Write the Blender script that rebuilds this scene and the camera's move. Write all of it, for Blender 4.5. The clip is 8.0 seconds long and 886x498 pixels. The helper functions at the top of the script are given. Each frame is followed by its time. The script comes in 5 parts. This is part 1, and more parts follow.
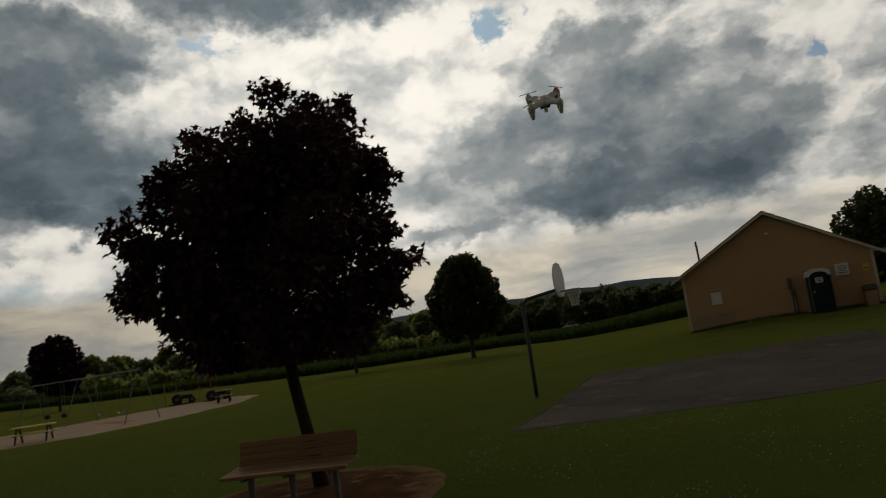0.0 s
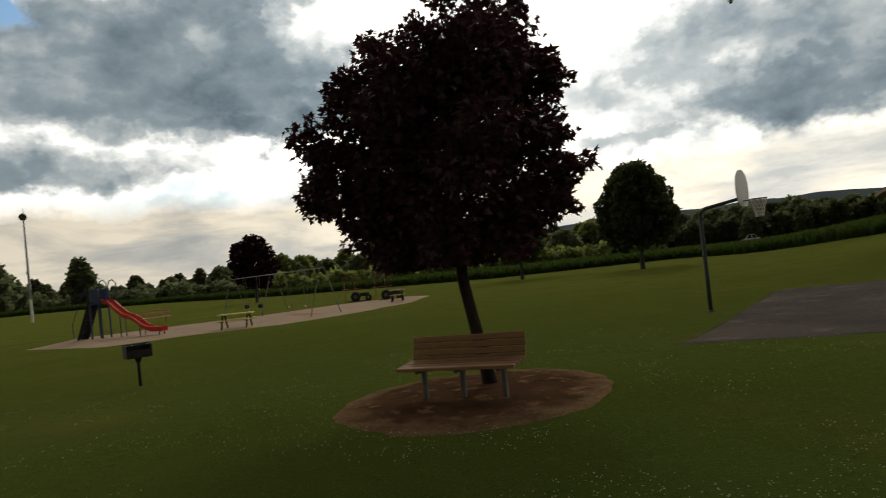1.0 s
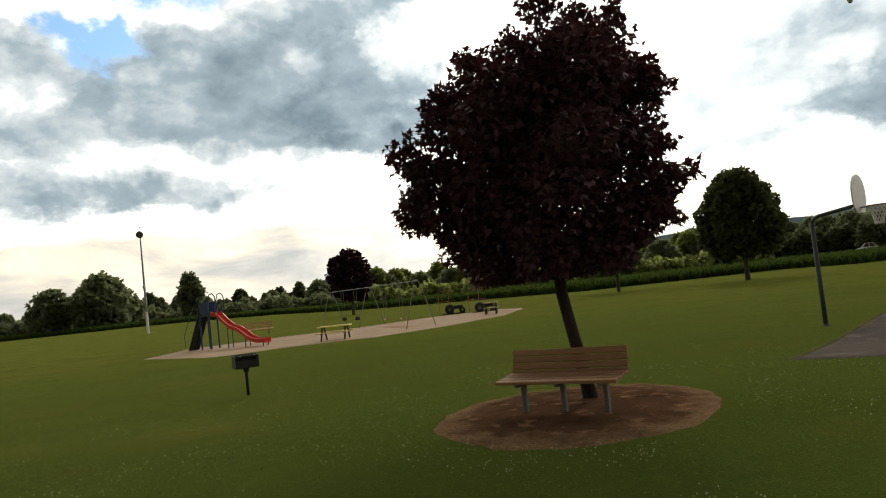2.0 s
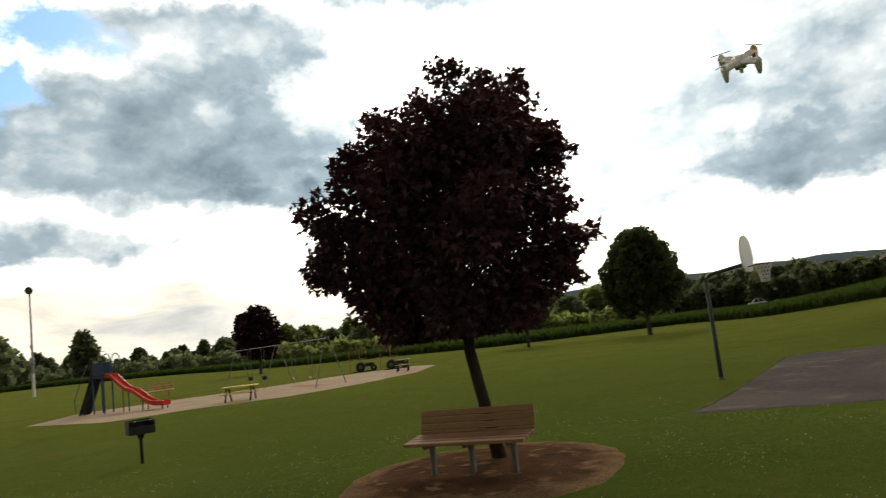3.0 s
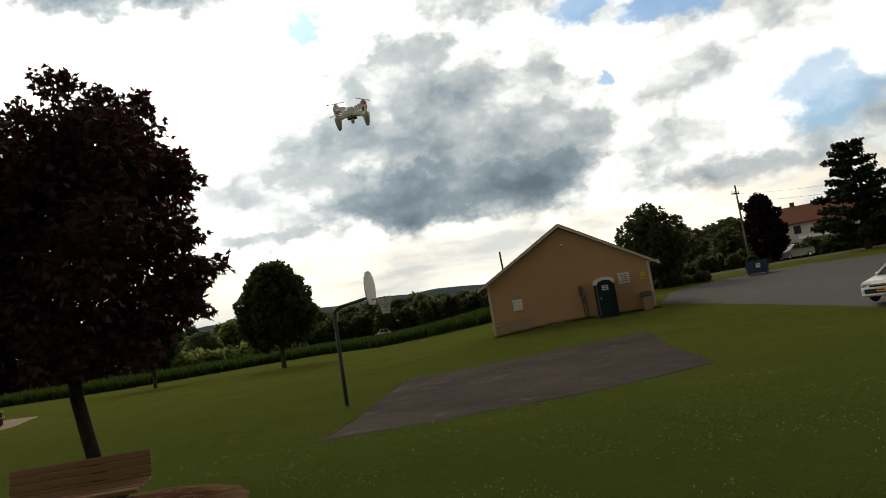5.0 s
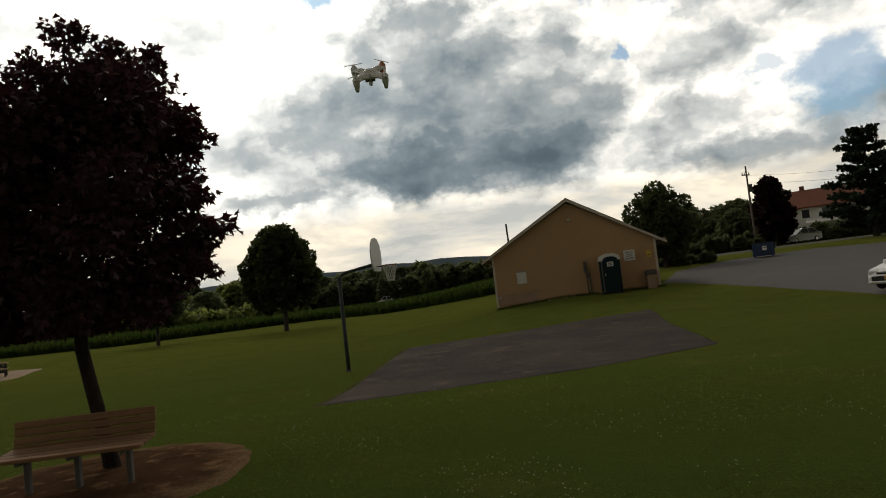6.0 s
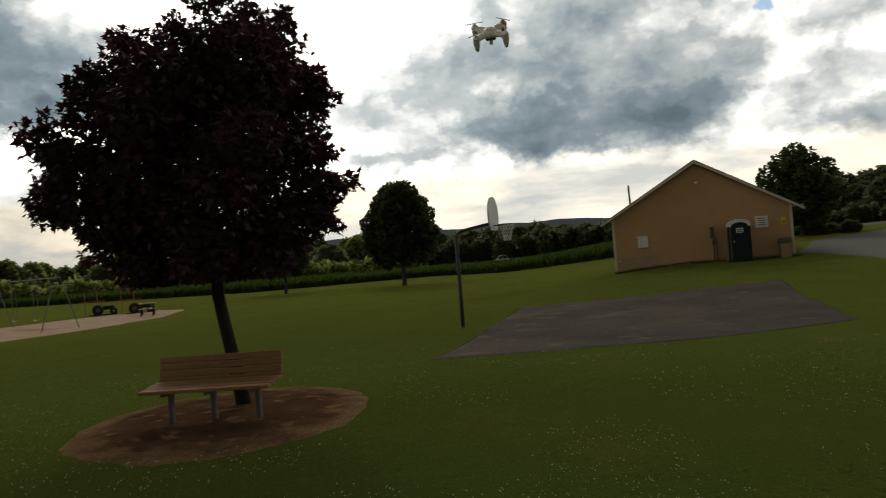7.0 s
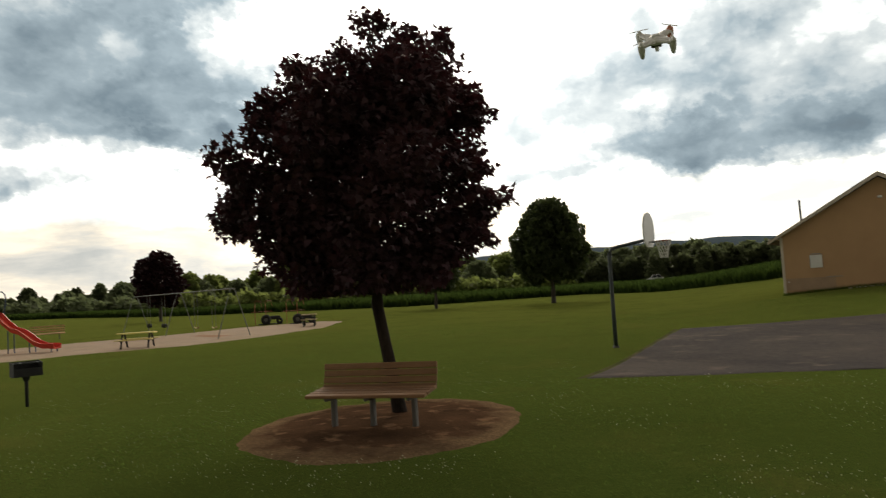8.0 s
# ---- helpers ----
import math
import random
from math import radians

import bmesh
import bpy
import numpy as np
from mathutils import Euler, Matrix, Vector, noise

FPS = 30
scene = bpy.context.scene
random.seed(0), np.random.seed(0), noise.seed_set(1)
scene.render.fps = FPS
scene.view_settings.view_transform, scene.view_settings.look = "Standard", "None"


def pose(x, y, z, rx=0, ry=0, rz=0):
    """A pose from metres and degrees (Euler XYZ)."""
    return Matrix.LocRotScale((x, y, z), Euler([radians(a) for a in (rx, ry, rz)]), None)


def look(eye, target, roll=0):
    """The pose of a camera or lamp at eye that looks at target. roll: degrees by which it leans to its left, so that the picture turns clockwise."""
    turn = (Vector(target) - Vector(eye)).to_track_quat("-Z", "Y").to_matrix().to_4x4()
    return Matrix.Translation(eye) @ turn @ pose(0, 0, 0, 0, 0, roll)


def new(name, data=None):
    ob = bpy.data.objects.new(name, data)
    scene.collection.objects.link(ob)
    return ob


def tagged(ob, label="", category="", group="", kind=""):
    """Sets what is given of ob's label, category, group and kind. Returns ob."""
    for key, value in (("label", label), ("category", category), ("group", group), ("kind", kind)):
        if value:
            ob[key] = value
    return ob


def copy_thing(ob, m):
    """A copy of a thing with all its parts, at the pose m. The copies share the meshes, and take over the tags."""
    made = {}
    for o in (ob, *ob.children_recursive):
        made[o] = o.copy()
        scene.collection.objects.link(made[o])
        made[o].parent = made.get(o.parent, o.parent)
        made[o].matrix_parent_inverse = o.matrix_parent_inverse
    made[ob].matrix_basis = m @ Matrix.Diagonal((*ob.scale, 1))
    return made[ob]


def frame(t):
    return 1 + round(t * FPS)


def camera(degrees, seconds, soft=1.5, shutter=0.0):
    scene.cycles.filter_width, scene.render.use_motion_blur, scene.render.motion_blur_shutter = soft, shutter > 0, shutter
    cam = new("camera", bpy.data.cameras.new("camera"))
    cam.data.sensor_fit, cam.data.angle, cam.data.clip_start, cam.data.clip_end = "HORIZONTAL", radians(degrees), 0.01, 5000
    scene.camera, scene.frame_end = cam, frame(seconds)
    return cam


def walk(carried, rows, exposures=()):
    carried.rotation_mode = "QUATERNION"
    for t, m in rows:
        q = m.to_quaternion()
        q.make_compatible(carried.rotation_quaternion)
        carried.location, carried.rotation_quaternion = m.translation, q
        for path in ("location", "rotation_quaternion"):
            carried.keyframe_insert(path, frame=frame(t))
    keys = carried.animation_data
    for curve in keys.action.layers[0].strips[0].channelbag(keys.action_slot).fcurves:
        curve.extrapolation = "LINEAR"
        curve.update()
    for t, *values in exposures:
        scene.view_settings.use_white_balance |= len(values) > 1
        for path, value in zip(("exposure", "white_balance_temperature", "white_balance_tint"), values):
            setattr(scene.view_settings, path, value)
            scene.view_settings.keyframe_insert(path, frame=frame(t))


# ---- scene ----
# ---------------------------------------------------------------- camera
cam = camera(64.19, 8.0, soft=1.0, shutter=0.25)
PATH = [
    (0.000, (0.019, -0.024, 1.799), (-1.804, 9.726, 3.067), -7.97),
    (0.500, (0.041, 0.025, 1.802), (-2.828, 9.580, 2.489), -5.91),
    (1.000, (-0.053, 0.031, 1.768), (-4.252, 9.103, 2.031), -5.98),
    (1.500, (-0.141, -0.017, 1.788), (-5.023, 8.707, 2.048), -5.88),
    (1.700, (-0.124, -0.037, 1.784), (-5.267, 8.530, 2.171), -6.12),
    (1.975, (-0.103, -0.046, 1.787), (-5.414, 8.409, 2.343), -6.25),
    (2.250, (-0.085, -0.038, 1.794), (-5.346, 8.432, 2.556), -6.27),
    (2.525, (-0.067, -0.030, 1.802), (-5.079, 8.569, 2.769), -6.43),
    (2.800, (-0.049, -0.041, 1.809), (-4.626, 8.777, 2.942), -6.94),
    (3.000, (-0.054, -0.001, 1.826), (-4.184, 9.024, 3.042), -6.77),
    (3.500, (0.035, 0.001, 1.826), (-2.839, 9.468, 3.275), -7.76),
    (4.000, (0.053, 0.029, 1.800), (-1.433, 9.806, 3.287), -7.89),
    (4.500, (0.091, -0.022, 1.780), (-0.438, 9.860, 3.222), -8.30),
    (4.700, (0.090, -0.056, 1.792), (0.304, 9.868, 2.998), -8.81),
    (4.975, (0.083, -0.050, 1.801), (0.827, 9.871, 2.805), -9.06),
    (5.250, (0.074, -0.039, 1.804), (0.915, 9.886, 2.687), -8.80),
    (5.525, (0.063, -0.022, 1.806), (0.795, 9.919, 2.603), -8.21),
    (5.800, (0.049, 0.001, 1.811), (0.695, 9.956, 2.505), -7.42),
    (6.000, (0.021, 0.030, 1.809), (0.670, 9.992, 2.388), -6.67),
    (6.500, (0.020, 0.025, 1.810), (0.007, 10.016, 2.238), -5.59),
    (7.000, (0.042, 0.005, 1.817), (-1.012, 9.948, 1.979), -4.49),
    (7.500, (0.010, -0.007, 1.783), (-2.043, 9.780, 1.902), -3.35),
    (8.000, (-0.038, -0.028, 1.783), (-3.105, 9.474, 2.336), -3.55),
]

walk(cam, [(t, look(eye, target, roll)) for t, eye, target, roll in PATH],
     exposures=[(0.0, -1.46), (0.5, -1.24), (1.0, -0.4), (1.5, 0.15), (2.25, 0.35), (3.0, 0.4), (3.5, 0.35), (4.0, 0.2), (4.5, -0.05),
                (5.25, -0.35), (6.0, -0.65), (6.5, -0.6), (7.0, -0.4), (7.5, -0.1), (8.0, 0.22)])

# ---------------------------------------------------------------- sky and sun
SUN_AZ, SUN_EL = radians(16), radians(38)      # bearing to the left of +y, height


def node(tree, kind, **values):
    n = tree.nodes.new(kind)
    for key, value in values.items():
        n.inputs[key].default_value = value
    return n


def calc(tree, op, a, b=None, c=None, clamp=False):
    """A math node on numbers or sockets; returns its output."""
    n = tree.nodes.new("ShaderNodeMath")
    n.operation, n.use_clamp = op, clamp
    for i, v in enumerate((a, b, c)):
        if v is None:
            continue
        if isinstance(v, (int, float)):
            n.inputs[i].default_value = v
        else:
            tree.links.new(v, n.inputs[i])
    return n.outputs[0]


def ramp(tree, fac, stops):
    n = tree.nodes.new("ShaderNodeValToRGB")
    while len(n.color_ramp.elements) < len(stops):
        n.color_ramp.elements.new(0.5)
    for e, (at, col) in zip(n.color_ramp.elements, stops):
        e.position = at
        e.color = (*col, 1) if len(col) == 3 else col
    tree.links.new(fac, n.inputs[0])
    return n.outputs[0]


def mix(tree, fac, a, b, mode="MIX"):
    n = tree.nodes.new("ShaderNodeMix")
    n.data_type, n.blend_type = "RGBA", mode
    for sock, v in ((n.inputs[0], fac), (n.inputs[6], a), (n.inputs[7], b)):
        if isinstance(v, (int, float)):
            sock.default_value = v
        elif isinstance(v, tuple):
            sock.default_value = (*v, 1)
        else:
            tree.links.new(v, sock)
    return n.outputs[2]


def make_sky():
    """Broken cumulus lit from behind, over a pale horizon; bearings and heights in degrees."""
    world = bpy.data.worlds.new("sky")
    scene.world = world
    world.use_nodes = True
    tree = world.node_tree
    tree.nodes.clear()
    link = tree.links.new
    coord = tree.nodes.new("ShaderNodeTexCoord").outputs["Generated"]
    sep = tree.nodes.new("ShaderNodeSeparateXYZ")
    link(coord, sep.inputs[0])
    x, y, z = sep.outputs
    az = calc(tree, "MULTIPLY", calc(tree, "ARCTAN2", calc(tree, "MULTIPLY", x, -1.0), y), 57.296)
    el = calc(tree, "MULTIPLY", calc(tree, "ARCSINE", z), 57.296)

    def cloud_noise(size, detail, rough, flat, shift, warp=0.0, socket="Fac"):
        """Noise whose lumps are about size degrees wide and flat times lower."""
        comb = node(tree, "ShaderNodeCombineXYZ")
        link(calc(tree, "MULTIPLY_ADD", az, 1.0 / size, shift), comb.inputs[0])
        link(calc(tree, "MULTIPLY", el, flat / size), comb.inputs[1])
        n = node(tree, "ShaderNodeTexNoise", Scale=1.0, Detail=detail, Roughness=rough, Distortion=warp)
        link(comb.outputs[0], n.inputs["Vector"])
        return n.outputs[socket]

    def split(col):
        n = tree.nodes.new("ShaderNodeSeparateColor")
        link(col, n.inputs[0])
        return [calc(tree, "SUBTRACT", o, 0.5) for o in n.outputs[:2]]

    def total(parts):
        out = parts[0]
        for p in parts[1:]:
            out = calc(tree, "ADD", out, p)
        return out

    # the bearings are pushed about at three sizes, which gives the heaped edges
    big, small, tiny = (split(cloud_noise(*v, socket="Color")) for v in ((9.0, 2.0, 0.5, 1.6, 3.3), (3.2, 3.0, 0.55, 1.4, 8.1), (1.3, 5.0, 0.66, 1.3, 14.6)))
    azw = total([az] + [calc(tree, "MULTIPLY", n[0], s) for n, s in ((big, 8.0), (small, 6.0), (tiny, 3.6))])
    elw = total([el] + [calc(tree, "MULTIPLY", n[1], s) for n, s in ((big, 3.4), (small, 3.2), (tiny, 2.2))])
    mid = cloud_noise(12.0, 9.0, 0.56, 1.7, 3.3, 0.25)
    soft = cloud_noise(6.0, 5.0, 0.55, 1.6, 31.0)
    fine = cloud_noise(3.4, 9.0, 0.60, 1.4, 11.0, 0.3)
    # heaped heads: rounded cells with greyer creases between them
    heap_at = node(tree, "ShaderNodeCombineXYZ")
    link(calc(tree, "MULTIPLY", calc(tree, "ADD", az, azw), 0.5), heap_at.inputs[0])
    link(calc(tree, "MULTIPLY", calc(tree, "ADD", el, elw), 0.68), heap_at.inputs[1])
    cells = node(tree, "ShaderNodeTexVoronoi", Scale=0.24, Detail=2.0, Roughness=0.5, Lacunarity=2.2)
    cells.feature = "SMOOTH_F1"
    cells.inputs["Smoothness"].default_value = 0.6
    link(heap_at.outputs[0], cells.inputs["Vector"])
    heap = cells.outputs["Distance"]
    streak = cloud_noise(12.0, 9.0, 0.6, 3.6, 7.7, 0.3)

    def bank(a, e, wa, we, weight, rim=0.5):
        """An oval bank, wa by we degrees from its middle to its edge, whose rim fades over that share."""
        da = calc(tree, "DIVIDE", calc(tree, "SUBTRACT", azw, a), wa)
        de = calc(tree, "DIVIDE", calc(tree, "SUBTRACT", elw, e), we)
        d = calc(tree, "SQRT", calc(tree, "ADD", calc(tree, "MULTIPLY", da, da), calc(tree, "MULTIPLY", de, de)))
        n = tree.nodes.new("ShaderNodeMapRange")
        n.interpolation_type = "SMOOTHSTEP"
        n.inputs["From Min"].default_value, n.inputs["From Max"].default_value = 1.0 + rim / 2, 1.0 - rim / 2 - 0.25
        n.inputs["To Min"].default_value, n.inputs["To Max"].default_value = 0.0, weight
        link(d, n.inputs["Value"])
        return n.outputs[0]

    def most(parts):
        out = parts[0]
        for p in parts[1:]:
            out = calc(tree, "MAXIMUM", out, p)
        return out

    # the shaded bodies of the clouds: thin parts, then the dark undersides
    body = most([
        bank(47, 17.0, 16, 5.5, 0.42, 0.25), bank(42, 24.0, 12, 4.0, 0.40, 0.3), bank(62, 16.5, 14, 5.0, 0.34, 0.4), bank(36.5, 13.4, 6.0, 2.6, 0.42, 0.3),
        bank(57, 9.9, 12, 2.2, 0.27, 0.5), bank(45, 10.0, 5, 1.2, 0.24), bank(21, 29.5, 17, 4.4, 0.44, 0.3), bank(-13, 26.0, 10, 3.6, 0.36, 0.4),
        bank(-5.5, 14.3, 15.5, 8.0, 0.29, 0.16), bank(-4.5, 20.6, 7, 3.2, 0.26, 0.25), bank(6.0, 12.8, 8, 5.4, 0.16, 0.6), bank(9, 8.6, 5.0, 1.2, 0.26, 0.6),
        bank(-25, 10.6, 5.5, 2.4, 0.20, 0.5), bank(-28, 7.9, 8, 1.8, 0.27, 0.6), bank(-26.5, 15.6, 5, 2.4, 0.16, 0.6), bank(-37, 8.5, 7, 3.5, 0.28, 0.6),
        bank(20, 12.5, 6, 1.8, 0.14, 0.8), bank(-33, 20, 8, 3.4, 0.26, 0.5), bank(25, 20, 5, 2.2, 0.10, 0.8)])
    under = most([
        bank(43, 15.6, 12, 2.5, 0.20, 1.0), bank(40, 12.3, 8, 1.7, 0.30, 0.8), bank(52, 18.6, 10, 2.4, 0.14, 1.0), bank(39, 21.8, 7, 2.4, 0.18, 1.0), bank(57, 9.0, 10, 1.4, 0.20, 0.9),
        bank(21, 29.5, 12, 2.6, 0.14, 1.0), bank(-2.0, 9.4, 7.5, 2.6, 0.33, 0.8), bank(-12, 9.6, 7.5, 3.0, 0.29, 0.8), bank(-8, 15, 8, 3.2, 0.10, 1.0), bank(-28, 7.6, 5, 1.1, 0.14, 1.0)])
    shade = calc(tree, "ADD", body, under)
    # soft unevenness within, and puffs in the bright parts
    smooth = calc(tree, "MULTIPLY_ADD", body, -0.40, 0.26)
    shade = calc(tree, "MULTIPLY", shade, calc(tree, "MULTIPLY_ADD", soft, 1.15, 0.34))
    shade = calc(tree, "ADD", shade, calc(tree, "MULTIPLY", calc(tree, "SUBTRACT", mid, 0.55), 0.45))
    shade = calc(tree, "ADD", shade, calc(tree, "MULTIPLY", calc(tree, "SUBTRACT", heap, 0.55), 0.30))
    shade = calc(tree, "ADD", shade, calc(tree, "MULTIPLY", calc(tree, "SUBTRACT", fine, 0.50), smooth), clamp=True)
    cloud = ramp(tree, shade, [(0.0, (1.0, 0.99, 0.95)), (0.08, (0.90, 0.893, 0.868)), (0.19, (0.58, 0.61, 0.62)), (0.33, (0.315, 0.352, 0.375)),
                               (0.52, (0.158, 0.203, 0.238)), (0.78, (0.080, 0.112, 0.140)), (1.0, (0.066, 0.088, 0.108))])
    # thinner, brighter cloud in front of the hidden sun
    glow = total([bank(17, 17, 19, 14, 0.5, 1.4), bank(14, 26, 30, 12, 0.2, 1.4)])
    lift = calc(tree, "ADD", 2.0, glow)
    comb = node(tree, "ShaderNodeCombineColor")
    for i in range(3):
        link(lift, comb.inputs[i])
    cloud = mix(tree, 1.0, cloud, comb.outputs[0], "MULTIPLY")
    # a heavy, even grey deck overhead and behind, open towards the sun; unseen, added to dim the ground
    ahead = total([calc(tree, "MULTIPLY", x, -math.sin(SUN_AZ)), calc(tree, "MULTIPLY", y, math.cos(SUN_AZ))])
    rear = calc(tree, "MULTIPLY", calc(tree, "SUBTRACT", 0.45, ahead), 1.6, clamp=True)
    high = calc(tree, "MULTIPLY", calc(tree, "SUBTRACT", z, 0.52), 3.6, clamp=True)
    deck = calc(tree, "MAXIMUM", rear, high)
    grey = ramp(tree, mid, [(0.3, (0.208, 0.198, 0.176)), (0.7, (0.124, 0.118, 0.106))])
    cloud = mix(tree, deck, cloud, grey)
    # gaps of blue
    gap = most([bank(57.5, 20.6, 3.0, 2.0, 1.0), bank(53, 24.4, 5.0, 2.0, 1.0), bank(4.6, 24.1, 1.8, 1.5, 1.0, 0.3), bank(28, 24.6, 2.0, 0.8, 0.8), bank(-20, 17.0, 1.1, 0.7, 0.8),
                bank(-19, 22.3, 3.6, 1.4, 0.9), bank(-26, 20.3, 4.6, 1.5, 0.9), bank(-35, 11.5, 3.6, 3.0, 0.75), bank(45, 7.4, 9, 0.8, 0.4), bank(-30, 13, 1.6, 0.8, 0.5)])
    sky = node(tree, "ShaderNodeTexSky")
    sky.sky_type, sky.sun_disc = "NISHITA", False
    sky.sun_elevation, sky.sun_rotation = SUN_EL, -SUN_AZ
    blue = mix(tree, 1.0, sky.outputs[0], (0.088, 0.122, 0.142), "MULTIPLY")
    col = mix(tree, gap, cloud, blue)
    # pale, creamy haze with thin grey bars along the horizon, under the flat cloud bases
    base = calc(tree, "ADD", el, calc(tree, "MULTIPLY", calc(tree, "SUBTRACT", elw, el), 0.45))
    low = calc(tree, "DIVIDE", calc(tree, "SUBTRACT", 7.6, base), 1.6, clamp=True)
    low = calc(tree, "MULTIPLY", low, 0.94)
    bars = ramp(tree, streak, [(0.36, (0.56, 0.60, 0.61)), (0.45, (0.76, 0.77, 0.74)), (0.51, (0.94, 0.90, 0.80)), (0.61, (1.28, 1.19, 0.99))])
    bright = node(tree, "ShaderNodeCombineColor")
    for i in range(3):
        link(calc(tree, "ADD", bank(-8, 4, 42, 18, 0.68, 1.3), 0.68), bright.inputs[i])
    bars = mix(tree, 1.0, bars, bright.outputs[0], "MULTIPLY")
    col = mix(tree, low, col, bars)
    back = node(tree, "ShaderNodeBackground", Strength=1.0)
    link(col, back.inputs[0])
    out = node(tree, "ShaderNodeOutputWorld")
    link(back.outputs[0], out.inputs[0])


make_sky()
scene.view_settings.use_white_balance = True
scene.view_settings.white_balance_temperature = 7020
sun = new("sun", bpy.data.lights.new("sun", "SUN"))
sun.data.energy, sun.data.angle, sun.data.color = 1.1, radians(14), (1.0, 0.92, 0.78)
SUN_WAY = Vector((-math.sin(SUN_AZ) * math.cos(SUN_EL), math.cos(SUN_AZ) * math.cos(SUN_EL), math.sin(SUN_EL)))
sun.matrix_world = look(SUN_WAY * 60, (0, 0, 0))

# ---------------------------------------------------------------- materials


def material(name, base, rough=0.8, metal=0.0, vary=None, scale=6.0, fine=40.0, bump=0.0, bump_scale=60.0, spec=0.5, amount=1.0,
             per_piece=0.0, stretch=(1, 1, 1), wear=None, wear_at=0.62, leafy=0.0, local=True):
    """A surface with two scales of colour variation, bump and optional worn patches."""
    mat = bpy.data.materials.new(name)
    mat.use_nodes = True
    tree = mat.node_tree
    link = tree.links.new
    bsdf = tree.nodes["Principled BSDF"]
    bsdf.inputs["Roughness"].default_value = rough
    bsdf.inputs["Metallic"].default_value = metal
    bsdf.inputs["Specular IOR Level"].default_value = spec
    tc = tree.nodes.new("ShaderNodeTexCoord").outputs["Object"] if local else tree.nodes.new("ShaderNodeNewGeometry").outputs["Position"]
    m = node(tree, "ShaderNodeMapping")
    m.inputs["Scale"].default_value = stretch
    link(tc, m.inputs["Vector"])
    vec = m.outputs[0]

    def noisy(s, detail=4.0):
        n = node(tree, "ShaderNodeTexNoise", Scale=s, Detail=detail, Roughness=0.6)
        link(vec, n.inputs["Vector"])
        return n.outputs["Fac"]

    vary = vary or tuple(v * 0.72 for v in base)
    large, small = noisy(scale), noisy(fine, 3.0)
    fac = calc(tree, "ADD", calc(tree, "MULTIPLY", large, 0.6), calc(tree, "MULTIPLY", small, 0.4))
    fac = calc(tree, "MULTIPLY", calc(tree, "SUBTRACT", fac, 0.36), 3.4 * amount, clamp=True)
    col = mix(tree, fac, base, vary)
    if wear:
        patch = calc(tree, "MULTIPLY", calc(tree, "SUBTRACT", noisy(scale * 1.7 + 0.3, 6.0), wear_at), 9.0, clamp=True)
        col = mix(tree, patch, col, wear)
    if per_piece:
        rnd = tree.nodes.new("ShaderNodeObjectInfo").outputs["Random"]
        lift = calc(tree, "ADD", 1.0 - per_piece / 2, calc(tree, "MULTIPLY", rnd, per_piece))
        hsv = node(tree, "ShaderNodeHueSaturation")
        link(lift, hsv.inputs["Value"])
        link(col, hsv.inputs["Color"])
        col = hsv.outputs[0]
    if leafy:
        rnd = tree.nodes.new("ShaderNodeNewGeometry").outputs["Random Per Island"]
        lift = calc(tree, "ADD", 1.0 - leafy / 2, calc(tree, "MULTIPLY", rnd, leafy))
        hsv = node(tree, "ShaderNodeHueSaturation")
        link(lift, hsv.inputs["Value"])
        link(col, hsv.inputs["Color"])
        col = hsv.outputs[0]
    link(col, bsdf.inputs["Base Color"])
    rgh = calc(tree, "ADD", rough - 0.08, calc(tree, "MULTIPLY", small, 0.16), clamp=True)
    link(rgh, bsdf.inputs["Roughness"])
    if bump:
        b = node(tree, "ShaderNodeBump", Strength=min(1.0, bump), Distance=0.02)
        link(noisy(bump_scale, 5.0), b.inputs["Height"])
        link(b.outputs[0], bsdf.inputs["Normal"])
    return mat


def leaf_material(name, base, vary, through_colour, part_through=0.25, scale=0.6, spread=0.7, shine=0.06):
    """Leaves: a rough face that lets a little light through."""
    mat = material(name, base, rough=0.6, vary=vary, scale=scale, fine=4.0, leafy=spread, spec=shine)
    tree = mat.node_tree
    bsdf = tree.nodes["Principled BSDF"]
    trans = node(tree, "ShaderNodeBsdfTranslucent")
    trans.inputs["Color"].default_value = (*through_colour, 1)
    both = node(tree, "ShaderNodeMixShader")
    both.inputs[0].default_value = part_through
    tree.links.new(bsdf.outputs[0], both.inputs[1])
    tree.links.new(trans.outputs[0], both.inputs[2])
    tree.links.new(both.outputs[0], tree.nodes["Material Output"].inputs["Surface"])
    return mat


